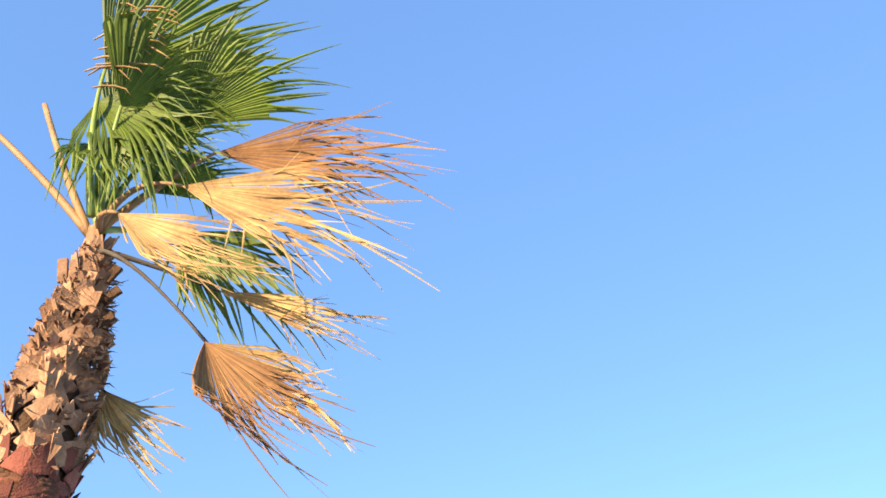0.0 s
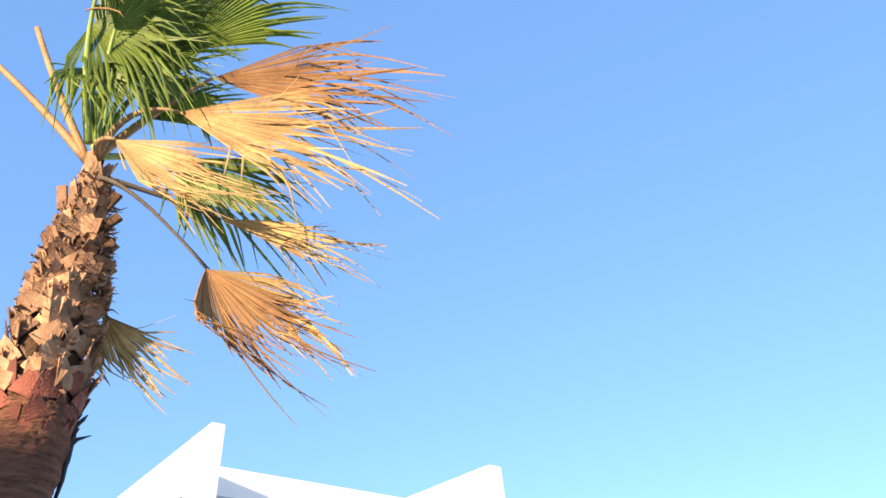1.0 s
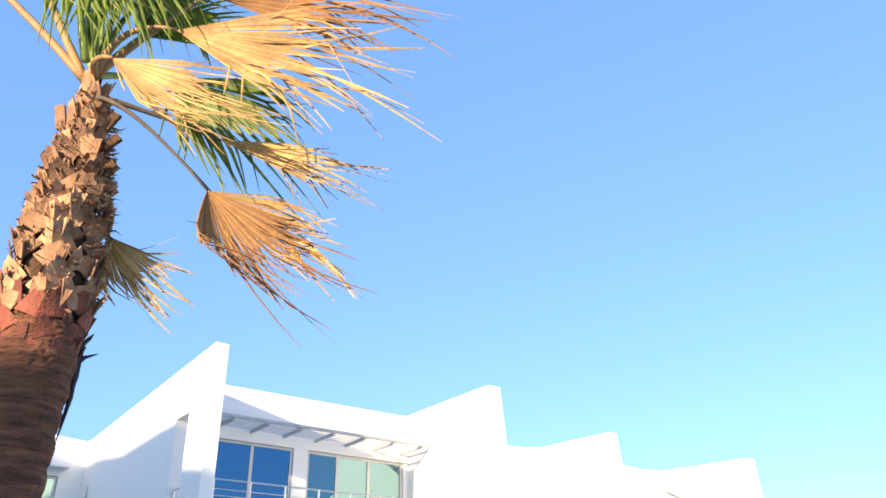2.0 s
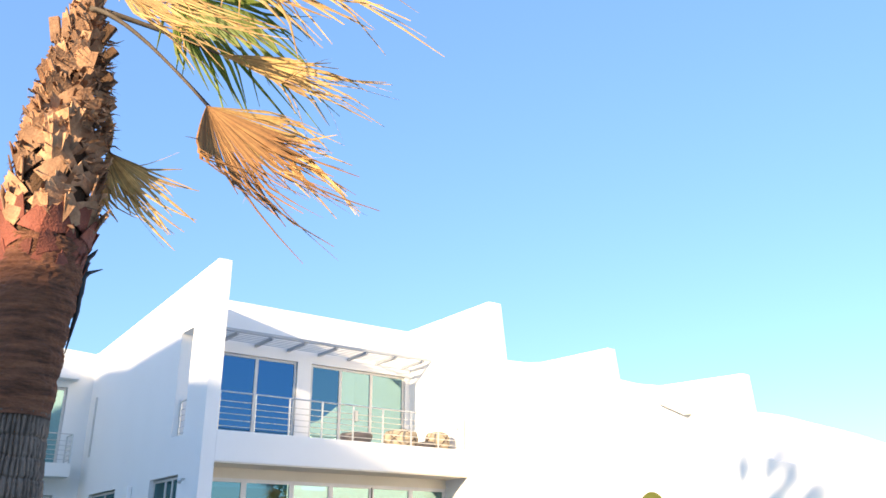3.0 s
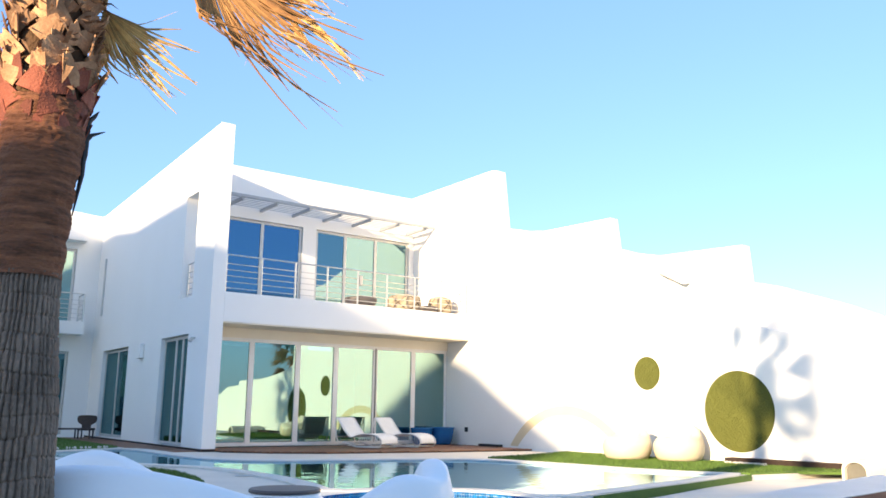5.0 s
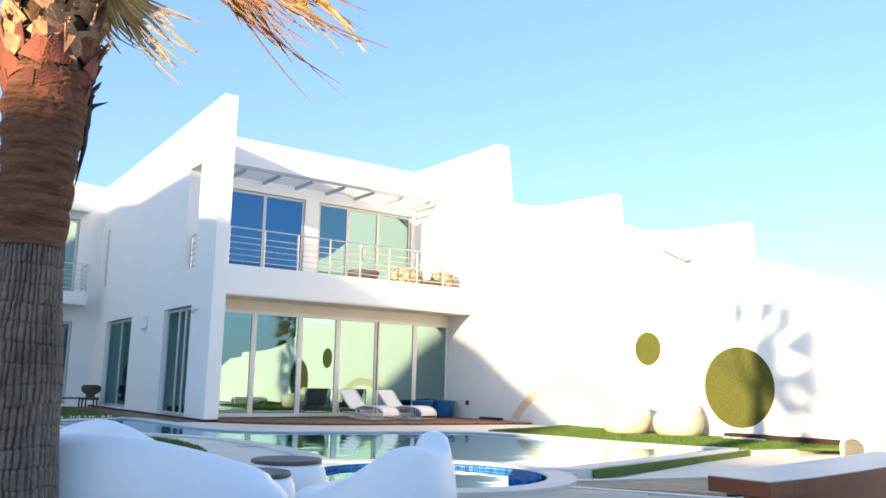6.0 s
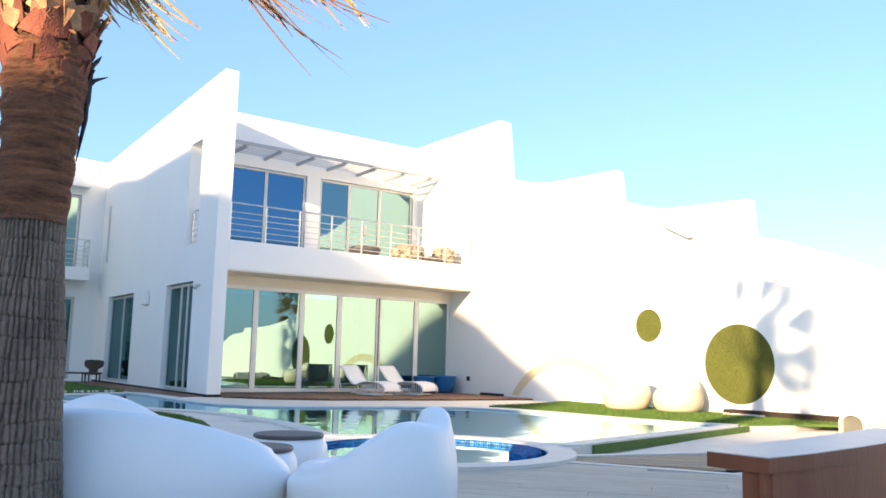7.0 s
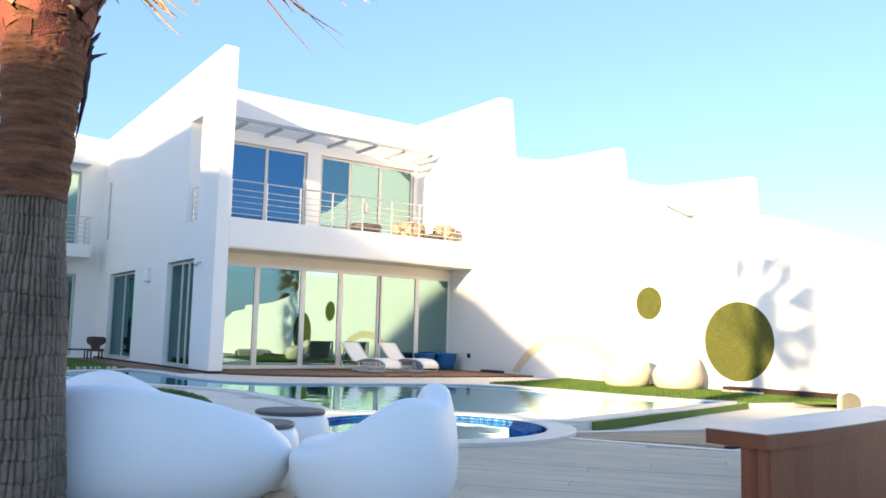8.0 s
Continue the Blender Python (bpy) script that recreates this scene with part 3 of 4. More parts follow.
# Pergola over the balcony: front beam, rafters and thin louvres.
pergola = part("pergola", box((0.37, 1.90, 7.16), (8.39, 1.96, 7.24), 0.006), SHADE_GREY, villa, "grey metal louvred sunshade over the balcony")
for k in range(7):
    u = 1.45 + k * 1.10
    part("rafter", box((u, 1.962, 7.09), (u + 0.08, 3.19, 7.18), 0.006), SHADE_GREY, pergola)
for k in range(6):
    part("louvre", box((0.38, 2.08 + k * 0.19, 7.182), (8.38, 2.14 + k * 0.19, 7.190)), SHADE_GREY, pergola)


def railing(parent, start, end, z0, posts, height=1.0, bars=5):
    a, b = Vector(start), Vector(end)
    rail = part("railing", tube([a + Vector((0, 0, z0 + height)), b + Vector((0, 0, z0 + height))], 0.022, 10), STEEL, parent, "brushed steel balcony railing")
    for k in range(posts):
        p = a.lerp(b, k / (posts - 1))
        part("post", tube([p + Vector((0, 0, z0)), p + Vector((0, 0, z0 + height))], 0.026, 8), STEEL, rail)
    for k in range(bars):
        z = z0 + 0.12 + k * (height - 0.2) / bars
        part("rail_bar", tube([a + Vector((0, 0, z)), b + Vector((0, 0, z))], 0.011, 6), STEEL, rail)
    return rail


railing(villa, (0.40, 0.12, 0), (8.36, 0.12, 0), 4.04, 9)
railing(villa, (0.18, 1.46, 0), (0.18, 2.35, 0), 4.05, 2)

# Far wing that closes the court, with its window, canopy and small balcony.
part("far_wing_wall", plate([(-9.5, 0), (0, 0), (0, 8.15), (-1.5, 8.26), (-9.5, 8.26)], [rect(-2.3, 4.06, -0.84, 6.82), rect(-2.3, 0.1, -0.80, 3.04)],
                            lambda a, b, d: (a, 11.8 + d, b), 0.3), RENDER_WHITE, villa)
glazing(villa, [-2.28, -0.86], 4.08, 6.80, 11.95, GLASS)
glazing(villa, [-2.28, -0.82], 0.12, 3.02, 11.95, GLASS_SIDE)
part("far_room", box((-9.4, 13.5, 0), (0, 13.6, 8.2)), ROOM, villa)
part("canopy", box((-3.0, 11.25, 7.05), (-0.62, 11.79, 7.16), 0.02), RENDER_WHITE, villa)
part("far_balcony", box((-3.0, 10.9, 3.60), (-0.55, 11.79, 4.06), 0.012), RENDER_WHITE, villa)
railing(villa, (-3.0, 10.96, 0), (-0.62, 10.96, 0), 4.06, 3)
railing(villa, (-0.62, 10.99, 0), (-0.62, 11.78, 0), 4.06, 2)
part("rain_pipe", box((-0.05, 10.78, 4.3), (-0.004, 10.9, 6.4), 0.01), ALU, villa)
part("wall_light", box((-0.14, 5.35, 2.55), (-0.004, 5.78, 2.98), 0.02), RENDER_WHITE, villa, "square white wall light")
part("spot_light", tube([(-0.003, 0.95, 2.88), (-0.10, 0.95, 2.86), (-0.16, 0.9, 2.78)], [0.02, 0.045, 0.05], 10), ALU, villa, "small grey wall spotlight")
part("wall_socket", box((8.36, 0.05, 0.44), (8.398, 0.18, 0.58), 0.01), BLACK, villa, "small black wall fitting")
bm = bmesh.new()
vs = [bm.verts.new(p) for p in ((8.396, -7.5, 4.42), (8.396, -8.4, 4.40), (8.396, -8.4, 4.05), (8.15, -8.35, 4.02), (8.2, -7.6, 4.38))]
for f in ((0, 1, 3, 4), (1, 2, 3), (0, 4, 3, 2)):
    bm.faces.new([vs[i] for i in f])
part("wall_vent", bm, CREAM, villa, "small cream wall vent hood")

# Plain walls added out of view to close the court on the other side.
# Unseen west wall added to cast shade; its top outline is fitted to it.
west_shade_top = [(7.6, 12.71), (2.2, 12.56), (-0.4, 12.21), (-3.4, 12.26), (-6.1, 12.26), (-6.2, 10.84), (-7.7, 10.59), (-9.7, 10.1), (-11.1, 9.54),
            (-12.5, 8.67), (-14.8, 7.47), (-16.2, 6.49), (-17.2, 4.6), (-19.0, 3.8), (-19.8, 5.23), (-20.6, 6.23), (-48, 6.23)]
tagged(part("shade_wall_west", plate([(7.6, -0.1)] + west_shade_top + [(-48, -0.1)], [], lambda a, b, d: at(-22.0 - d, a, b), 0.3), RENDER_WHITE),
       "unseen white wall with a stepped curved top, added to cast shade", "wall", kind="structure")
tagged(part("wall_south", plate(rect(-22.0, -0.1, 8.8, 2.0), [], lambda a, b, d: at(a, -30 - d, b), 0.3), RENDER_WHITE), "plain white garden wall", "wall", kind="structure")
for x, y in ((-5.0, 15.3), (-3.25, 13.5)):
    tagged(part("drain_cover", lathe([(0.16, 0.0), (0.17, 0.008), (0.13, 0.012)], 28), ALU, m=Matrix.Translation((x, y, 0.002))), "round grey metal drain cover in the terrace", "drain cover", "drain covers")


# ---- palm ----
PALM = Vector((-1.87, 3.55, LOW))
FARTHER = 1.26
palm = empty("palm_tree", Matrix.Translation((0, 0, H)) @ Matrix.Scale(FARTHER, 4) @ Matrix.Translation((0, 0, -H)) @ Matrix.Translation(PALM), "fan palm with shaggy trunk, green crown and dry fronds blown sideways", "palm tree")


def trunk_radius(z):
    keys = ((0.0, 0.26), (0.35, 0.225), (1.0, 0.187), (1.67, 0.142), (2.0, 0.152), (2.36, 0.176), (2.5, 0.184), (2.7, 0.176), (3.1, 0.148), (3.4, 0.105), (3.6, 0.076), (3.95, 0.042))
    for (a, r), (b, s) in zip(keys, keys[1:]):
        if z <= b:
            t = (z - a) / (b - a)
            t = t * t * (3 - 2 * t)
            return r + (s - r) * t
    return 0.05


def trunk_mesh(z0, z1, rings, sides, relief):
    bm = bmesh.new()
    rows = []
    for i in range(rings + 1):
        z = z0 + (z1 - z0) * i / rings
        row = []
        for k in range(sides):
            a = 2 * math.pi * k / sides
            r = trunk_radius(z) + relief(a, z)
            row.append(bm.verts.new((r * math.cos(a), r * math.sin(a), z)))
        rows.append(row)
    for r, s in zip(rows, rows[1:]):
        for k in range(sides):
            bm.faces.new((r[k], r[(k + 1) % sides], s[(k + 1) % sides], s[k]))
    return bm


def fissured(a, z):
    """Upright cracks broken by ring scars; the cracks shift from ring to ring."""
    rise = z + 0.018 * noise.noise(Vector((math.cos(a) * 1.6, math.sin(a) * 1.6, z * 3)))
    band_no = math.floor(rise / 0.085)
    t = rise / 0.085 - band_no
    shift = 0.35 * noise.noise(Vector((band_no * 3.7, 1.3, 0.2)))
    crack = abs(math.sin((a + shift * 0.12) * 22 + noise.noise(Vector((a * 5, z * 5, 4))) * 1.3 + 0.5 * noise.noise(Vector((a * 20, z * 16, 9)))))
    ring = min(t, 1 - t)
    return -0.024 * (1 - crack) ** 2.2 - 0.008 * max(0.0, 1 - ring / 0.10) + 0.004 * noise.noise(Vector((a * 14, z * 40, 2)))


def fibrous(a, z):
    """Wavering rings of old leaf scars."""
    w = z * 46 + noise.noise(Vector((math.cos(a) * 2, math.sin(a) * 2, z * 3))) * 3.5
    fine = noise.noise(Vector((math.cos(a) * 9, math.sin(a) * 9, z * 90)))
    return 0.005 * math.sin(w) + 0.006 * fine + 0.004 * noise.noise(Vector((math.cos(a) * 4, math.sin(a) * 4, z * 18)))


part("trunk", trunk_mesh(0.0, 1.72, 380, 330, fissured), BARK_GREY, palm, "grey trunk with upright cracks and ring scars", smooth=True)
part("fibrous_trunk", trunk_mesh(1.70, 2.50, 260, 200, fibrous), BARK_BROWN, palm, "brown fibrous trunk section", smooth=True)
part("upper_trunk", trunk_mesh(2.48, 3.95, 120, 96, lambda a, z: -0.02 + 0.014 * noise.noise(Vector((a * 5, z * 14, 3)))), FIBRE, palm, smooth=True)


def boot_mesh(name, length, width, mat):
    """A dried leaf base: a broad curved scale with a cut end."""
    bm = bmesh.new()
    n, m = 7, 6
    rows = []
    for i in range(n):
        t = i / (n - 1)
        half = width * (0.5 - 0.34 * t ** 1.3)
        out = 0.024 + 0.020 * t + 0.016 * t * t
        row = []
        for j in range(m + 1):
            s = j / m * 2 - 1
            x = s * half
            row.append((x, out - 2.4 * x * x + 0.006 * abs(s) ** 3, length * t + (0.02 * abs(s) - 0.012 * s) * t))
        rows.append(row)
    top = [[bm.verts.new((x, y, z)) for x, y, z in r] for r in rows]
    low = [[bm.verts.new((x * 0.96, y - 0.010, z)) for x, y, z in r] for r in rows]
    for g in (top, low):
        for a, b in zip(g, g[1:]):
            for j in range(m):
                bm.faces.new((a[j], a[j + 1], b[j + 1], b[j]))
    for i in range(n - 1):
        for j in (0, m):
            bm.faces.new((top[i][j], top[i + 1][j], low[i + 1][j], low[i][j]))
    for j in range(m):
        bm.faces.new((top[-1][j], top[-1][j + 1], low[-1][j + 1], low[-1][j]))
    return mesh_of(name, bm, mat)


rng = random.Random(11)
boots = [boot_mesh("leaf_base", 0.18, 0.20, BOOT), boot_mesh("leaf_base", 0.14, 0.22, BOOT), boot_mesh("leaf_base", 0.21, 0.16, BOOT), boot_mesh("leaf_base", 0.10, 0.10, BOOT)]
reds = [boot_mesh("leaf_base", 0.16, 0.20, BOOT_RED), boot_mesh("leaf_base", 0.14, 0.16, BOOT_RED)]


def scatter_boots(z0, z1, row_gap, per_row, meshes, lean, size, skew):
    z, k = z0, 0
    while z < z1:
        for j in range(per_row):
            a = 2 * math.pi * (j + 0.5 * (k % 2)) / per_row + rng.uniform(-0.16, 0.16)
            r = trunk_radius(z) - 0.012
            ob = new("leaf_base", rng.choice(meshes))
            ob.parent = palm
            ob.matrix_basis = (Matrix.Translation((r * math.cos(a), r * math.sin(a), z + rng.uniform(-0.03, 0.03))) @ pose(0, 0, 0, 0, 0, math.degrees(a) - 90)
                               @ pose(0, 0, 0, -lean + rng.uniform(-9, 9), rng.uniform(0.4, 1) * skew * (1 if (j + k) % 2 else -1), 0) @ Matrix.Scale(size * rng.uniform(0.8, 1.2), 4))
        z += row_gap
        k += 1


scatter_boots(2.38, 2.50, 0.045, 10, reds, -2, 0.5, 30)
scatter_boots(2.50, 2.58, 0.05, 8, reds + boots[:1], 0, 0.75, 26)
scatter_boots(2.56, 3.04, 0.058, 10, boots[:3], 6, 0.62, 52)
scatter_boots(3.02, 3.46, 0.055, 9, boots[3:] + boots[1:2], 15, 0.66, 50)
scatter_boots(3.42, 3.84, 0.075, 6, boots[:1] + boots[2:3], 1, 0.62, 12)

# Cut stubs of old stalks below the crown.
for x, z, lean, tall in ((-0.088, 3.60, -10, 0.13), (0.128, 3.64, 30, 0.09), (0.135, 3.50, 48, 0.11), (0.150, 3.36, 55, 0.08), (-0.03, 3.60, -4, 0.12), (0.06, 3.52, 12, 0.12)):
    y = -0.09 if abs(x) < 0.1 else -0.02
    bm = box((-0.026, -0.012, -0.04), (0.026, 0.012, tall * 0.75), 0.005)
    part("cut_stub", bm, BOOT if x < 0.1 else FIBRE, palm, "cut stub of an old leaf stalk", m=Matrix.Translation((x, y, z)) @ pose(0, 0, 0, 8 if y < -0.05 else 0, lean, 0))

# Loose fibres that curl off the shaggy part.
bm = bmesh.new()
for k in range(650):
    z, a = min(3.8, max(2.55, rng.gauss(3.2, 0.28))), rng.uniform(0, 6.283)
    r = trunk_radius(z) + 0.02
    p = Vector((r * math.cos(a), r * math.sin(a), z))
    out = Vector((math.cos(a), math.sin(a), rng.uniform(-0.9, 0.7)))
    side = Vector((-math.sin(a), math.cos(a), rng.uniform(-0.5, 0.5))) * rng.uniform(0.004, 0.014)
    L = rng.uniform(0.03, 0.10)
    q = p + out * L * 0.6 + Vector((rng.uniform(0, 0.02), 0, 0))
    e = q + Vector((rng.uniform(-0.02, 0.05), rng.uniform(-0.02, 0.02), rng.uniform(-0.06, 0.02)))
    v = [bm.verts.new(x) for x in (p - side, p + side, q + side * 0.7, q - side * 0.7, e)]
    bm.faces.new(v[:4])
    bm.faces.new((v[3], v[2], v[4]))
tagged(part("loose_fibre", bm, BOOT, palm, "ragged dry husk fibres"), kind="stuff")


def frond(name, root, bend, hub, tip, face, length_scale, spread_deg, leaves, dry, droop, seed, sag=0.0, tatter=0.35, label="", gust=1.0, leaf=None, stem=1.0):
    """A fan leaf: a stalk from root over bend to hub, then folded leaflets fanned about the way from hub to tip.
    face is the fan's normal; droop pulls the leaflet ends down, and the wind drags them along +x."""
    rg = random.Random(seed)
    root, bend, hub, tip, face = [Vector(root) - PALM, Vector(bend) - PALM, Vector(hub) - PALM, Vector(tip) - PALM, Vector(face).normalized()]
    pts = [root.lerp(bend, t).lerp(bend.lerp(hub, t), t) for t in (k / 10 for k in range(11))]
    stalk = part(name, tube(pts, [(0.024 - 0.014 * k / 10) * stem for k in range(11)], 7), PETIOLE_OLD if stem < 1 else PETIOLE_DRY if dry else PETIOLE_GREEN, palm, label, smooth=True)
    axis = (tip - hub)
    reach = axis.length * length_scale
    axis.normalize()
    side = axis.cross(face).normalized()
    face = side.cross(axis).normalized()
    bm = bmesh.new()
    seg = 9
    step = radians(spread_deg) / leaves
    arch_bow = rg.uniform(-0.05, 0.09)
    strays = 8 if dry else 4
    for i in range(leaves + strays):
        stray = i >= leaves
        if dry and rg.random() < 0.07:
            continue
        th = rg.uniform(-0.62, 0.62) * radians(spread_deg) if stray else (i + 0.5 - leaves / 2) * step + rg.uniform(-0.35, 0.35) * step
        d = axis * math.cos(th) + side * math.sin(th)
        across = -axis * math.sin(th) + side * math.cos(th)
        L = reach * (1.0 - 0.30 * abs(2 * th / radians(spread_deg)) ** 1.6) * rg.uniform(1 - tatter * (1.3 if dry else 1.0), 1.0) * (0.78 if stray else 1.0)
        fuse = reach * (rg.uniform(0.38, 0.62) if dry else rg.uniform(0.42, 0.56))
        lift = rg.gauss(0, 0.5) * (2.4 if dry else 1.3)
        curl, dr = rg.gauss(0, 0.09) * (2.2 if dry else 1.6), droop * rg.uniform(0.0, 2.2)
        roll = rg.gauss(0, 0.5 if dry else 0.25)

        if stray:
            lift, curl, dr, fuse = lift * 3.0 + 1.0, curl * 2.5, dr + 0.12, fuse * 0.75
        wind = rg.uniform(0.04, 0.16) * gust
        cup = (0.45 if dry else 0.22) * (th * th)
        ragged = rg.uniform(0.7, 1.25) if dry else 1.0
        wob, ph = rg.uniform(0.0, 0.022) * (1 if dry else 0.3), rg.uniform(0, 6.28)
        rows = []
        for k in range(seg + 1):
            r = L * (k / seg)
            f = max(0.0, (r - fuse) / max(L - fuse, 0.01))
            half = min(r, fuse) * math.tan(step / 2) * (1.35 if dry else 1.15) * ((1 - 0.6 * f ** 1.3 if k < seg else 0.08) if dry else (1 - f ** 1.6)) * ragged + 0.0015
            c = hub + d * r + across * (curl * f * f * L * 0.5) + face * (cup * r + lift * 0.06 * f * r)
            c += Vector((wind * f * f * L, 0, -(dr * f * f + sag * (r / reach) ** 2) * L))
            c += Vector((0.10 * (gust - 1) * (r / reach) ** 2 * reach, 0, 0)) + face * (arch_bow * math.sin(3.14 * min(1.0, r / reach)) * reach)
            c += (face * math.sin(ph + 9 * r / reach) + across * math.cos(ph + 7 * r / reach)) * wob * f * reach
            ridge = face * (half * (0.75 if f < 0.4 else 0.45))
            wide = across * math.cos(roll * f) + face * math.sin(roll * f)
            rows.append([bm.verts.new(c - wide * half), bm.verts.new(c + ridge), bm.verts.new(c + wide * half)])
        for a, b in zip(rows, rows[1:]):
            for j in (0, 1):
                bm.faces.new((a[j], a[j + 1], b[j + 1], b[j]))
    me = bpy.data.meshes.new("blade")
    bm.to_mesh(me)
    bm.free()
    me.materials.append(leaf or (LEAF_DRY if dry else LEAF_GREEN))
    blade = new("blade", me)
    blade.parent = stalk
    return stalk


C0 = (-1.86, 3.5, 3.84)
GREEN, TAN = "green fan leaf swept by wind", "tan dry fan leaf streaming sideways"
# Green fans, swept up and along the wind.
frond("frond", (-1.86, 3.38, 3.84), (-2.0, 3.30, 4.4), (-2.02, 3.32, 4.95), (-1.22, 3.3, 6.15), (0.55, -1, -0.25), 1.05, 92, 36, False, 0.05, 1, label=GREEN)
frond("frond", C0, (-1.95, 3.7, 4.35), (-1.60, 3.6, 4.72), (-0.86, 3.5, 5.55), (0.35, -1, -0.3), 1.0, 84, 34, False, 0.06, 2, label=GREEN)
frond("frond", C0, (-1.90, 3.4, 4.3), (-1.84, 3.3, 4.60), (-1.38, 3.2, 5.45), (0.95, -0.75, -0.1), 0.95, 110, 34, False, 0.25, 3, label=GREEN)
frond("frond", C0, (-2.02, 3.8, 4.3), (-2.12, 3.9, 4.8), (-1.72, 4.0, 6.0), (0.6, -1, 0), 0.95, 84, 36, False, 0.05, 4, label=GREEN)
frond("frond", C0, (-1.85, 3.65, 4.1), (-1.75, 3.7, 4.28), (-1.05, 3.8, 4.75), (0.2, -1, 0.2), 0.9, 120, 40, False, 0.3, 5, label=GREEN)
frond("frond", C0, (-1.8, 3.7, 4.0), (-1.55, 3.8, 4.05), (-0.84, 3.9, 3.42), (0.1, -1, 0.3), 1.08, 80, 38, False, 0.15, 6, label=GREEN)
frond("frond", C0, (-1.96, 3.5, 4.2), (-2.05, 3.4, 4.75), (-1.35, 3.25, 4.30), (0.55, -1, -0.3), 0.95, 120, 40, False, 0.35, 21, sag=0.1, label=GREEN)
frond("frond", C0, (-1.92, 3.55, 4.1), (-1.95, 3.5, 4.45), (-1.35, 3.4, 4.10), (0.3, -1, 0.2), 0.9, 130, 36, False, 0.4, 22, sag=0.1, label=GREEN)
frond("frond", C0, (-1.96, 3.45, 4.1), (-2.02, 3.4, 4.40), (-1.60, 3.3, 4.00), (0.4, -1, 0.2), 0.9, 120, 30, False, 0.4, 24, sag=0.1, label=GREEN)
frond("frond", C0, (-1.90, 3.6, 4.2), (-1.85, 3.6, 4.60), (-1.20, 3.55, 4.62), (0.2, -1, 0.2), 0.9, 120, 38, False, 0.3, 25, label=GREEN)
for k in range(18):
    rg = random.Random(40 + k)
    p = Vector((-2.04 + rg.uniform(-0.03, 0.14), 3.16 + rg.uniform(-0.03, 0.06), 4.66 + 0.042 * k)) - PALM
    s, h = rg.uniform(0.8, 1.6), rg.uniform(-0.04, 0.05)
    pts = [p, p + Vector((0.07 * s, 0, 0.03 + h)), p + Vector((0.16 * s, 0, 0.025 + h)), p + Vector((0.24 * s, 0, -0.015)), p + Vector((0.28 * s, 0, -0.06))]
    part("curled_tip", tube(pts, [0.004, 0.007, 0.007, 0.005, 0.002], 4), LEAF_DRY, palm, "curled dry leaf tip", smooth=True)
# Dry fans streaming out on the lee side.
frond("frond", C0, (-1.72, 3.35, 4.12), (-1.42, 3.4, 4.06), (-0.36, 3.40, 3.74), (0.15, -1, 0.2), 1.20, 60, 54, True, 0.10, 7, label=TAN)
frond("frond", C0, (-1.55, 3.6, 4.35), (-1.34, 3.6, 4.50), (-0.22, 3.6, 4.44), (0.1, -1, 0.12), 1.18, 58, 50, True, 0.10, 8, label="brown dry fan leaf streaming sideways", leaf=LEAF_BROWN)
frond("frond", C0, (-1.82, 3.33, 3.86), (-1.68, 3.3, 3.79), (-0.74, 3.3, 3.16), (0.2, -1, 0.35), 0.82, 62, 48, True, 0.03, 9, gust=1.6, label=TAN)
frond("frond", (-1.80, 3.45, 3.66), (-1.62, 3.45, 3.64), (-1.17, 3.5, 3.12), (-0.74, 3.5, 2.32), (0.66, -0.9, 0.15), 0.94, 78, 62, True, 0.06, 10, gust=2.4, leaf=LEAF_BROWN, stem=0.62, label="tan dry fan leaf hanging from a bent stalk")
frond("frond", (-1.80, 3.47, 3.66), (-1.62, 3.47, 3.64), (-1.16, 3.53, 3.13), (-0.44, 3.62, 2.78), (-0.5, -1, 0.5), 1.0, 46, 34, True, 0.12, 14, stem=0.35, label="tan dry fan leaf hanging from a bent stalk")
frond("frond", (-1.78, 3.55, 3.72), (-1.5, 3.7, 3.70), (-1.20, 3.7, 3.55), (-0.36, 3.7, 3.24), (0.2, -1, 0.5), 1.08, 38, 34, True, 0.05, 12, stem=0.7, label=TAN)
frond("frond", (-1.76, 3.7, 3.2), (-1.72, 3.75, 3.12), (-1.74, 3.75, 3.0), (-1.44, 3.75, 2.52), (0.5, -1, 0.2), 1.0, 70, 30, True, 0.1, 13, gust=2.0, label="small tattered dry leaf behind the trunk")
# Bare stalks of leaves cut away.
for tip, mid, n in (((-2.43, 3.5, 4.84), (-2.16, 3.5, 4.25), 0), ((-2.72, 3.5, 4.66), (-2.25, 3.5, 4.22), 1)):
    a, b, c = Vector((-1.90, 3.5, 3.80)) - PALM, Vector(mid) - PALM, Vector(tip) - PALM
    pts = [a.lerp(b, t).lerp(b.lerp(c, t), t) for t in (k / 8 for k in range(9))]
    part("bare_stalk", tube(pts, [0.025 - 0.008 * k / 8 for k in range(9)], 8), PETIOLE_DRY, palm, "bare tan leaf stalk", smooth=True)
lee, toward = Vector((0.88, 0.47, 0)), Vector((0.47, -0.88, 0))
for z, L in ((2.455, 0.045), (2.36, 0.085)):
    r = trunk_radius(z)
    pts = [lee * (r - 0.02) + Vector((0, 0, z - 0.36)), lee * (r + 0.006) + Vector((0, 0, z - 0.16)), lee * (r + 0.004) + Vector((0, 0, z)), lee * (r + 0.03) + Vector((0, 0, z + 0.035)), lee * (r + L) + toward * 0.02 + Vector((0, 0, z + 0.055))]
    part("splinter", tube(pts, [0.003, 0.010, 0.014, 0.010, 0.002], 7), BLACK, palm, "dark dried stalk splinter", smooth=True)


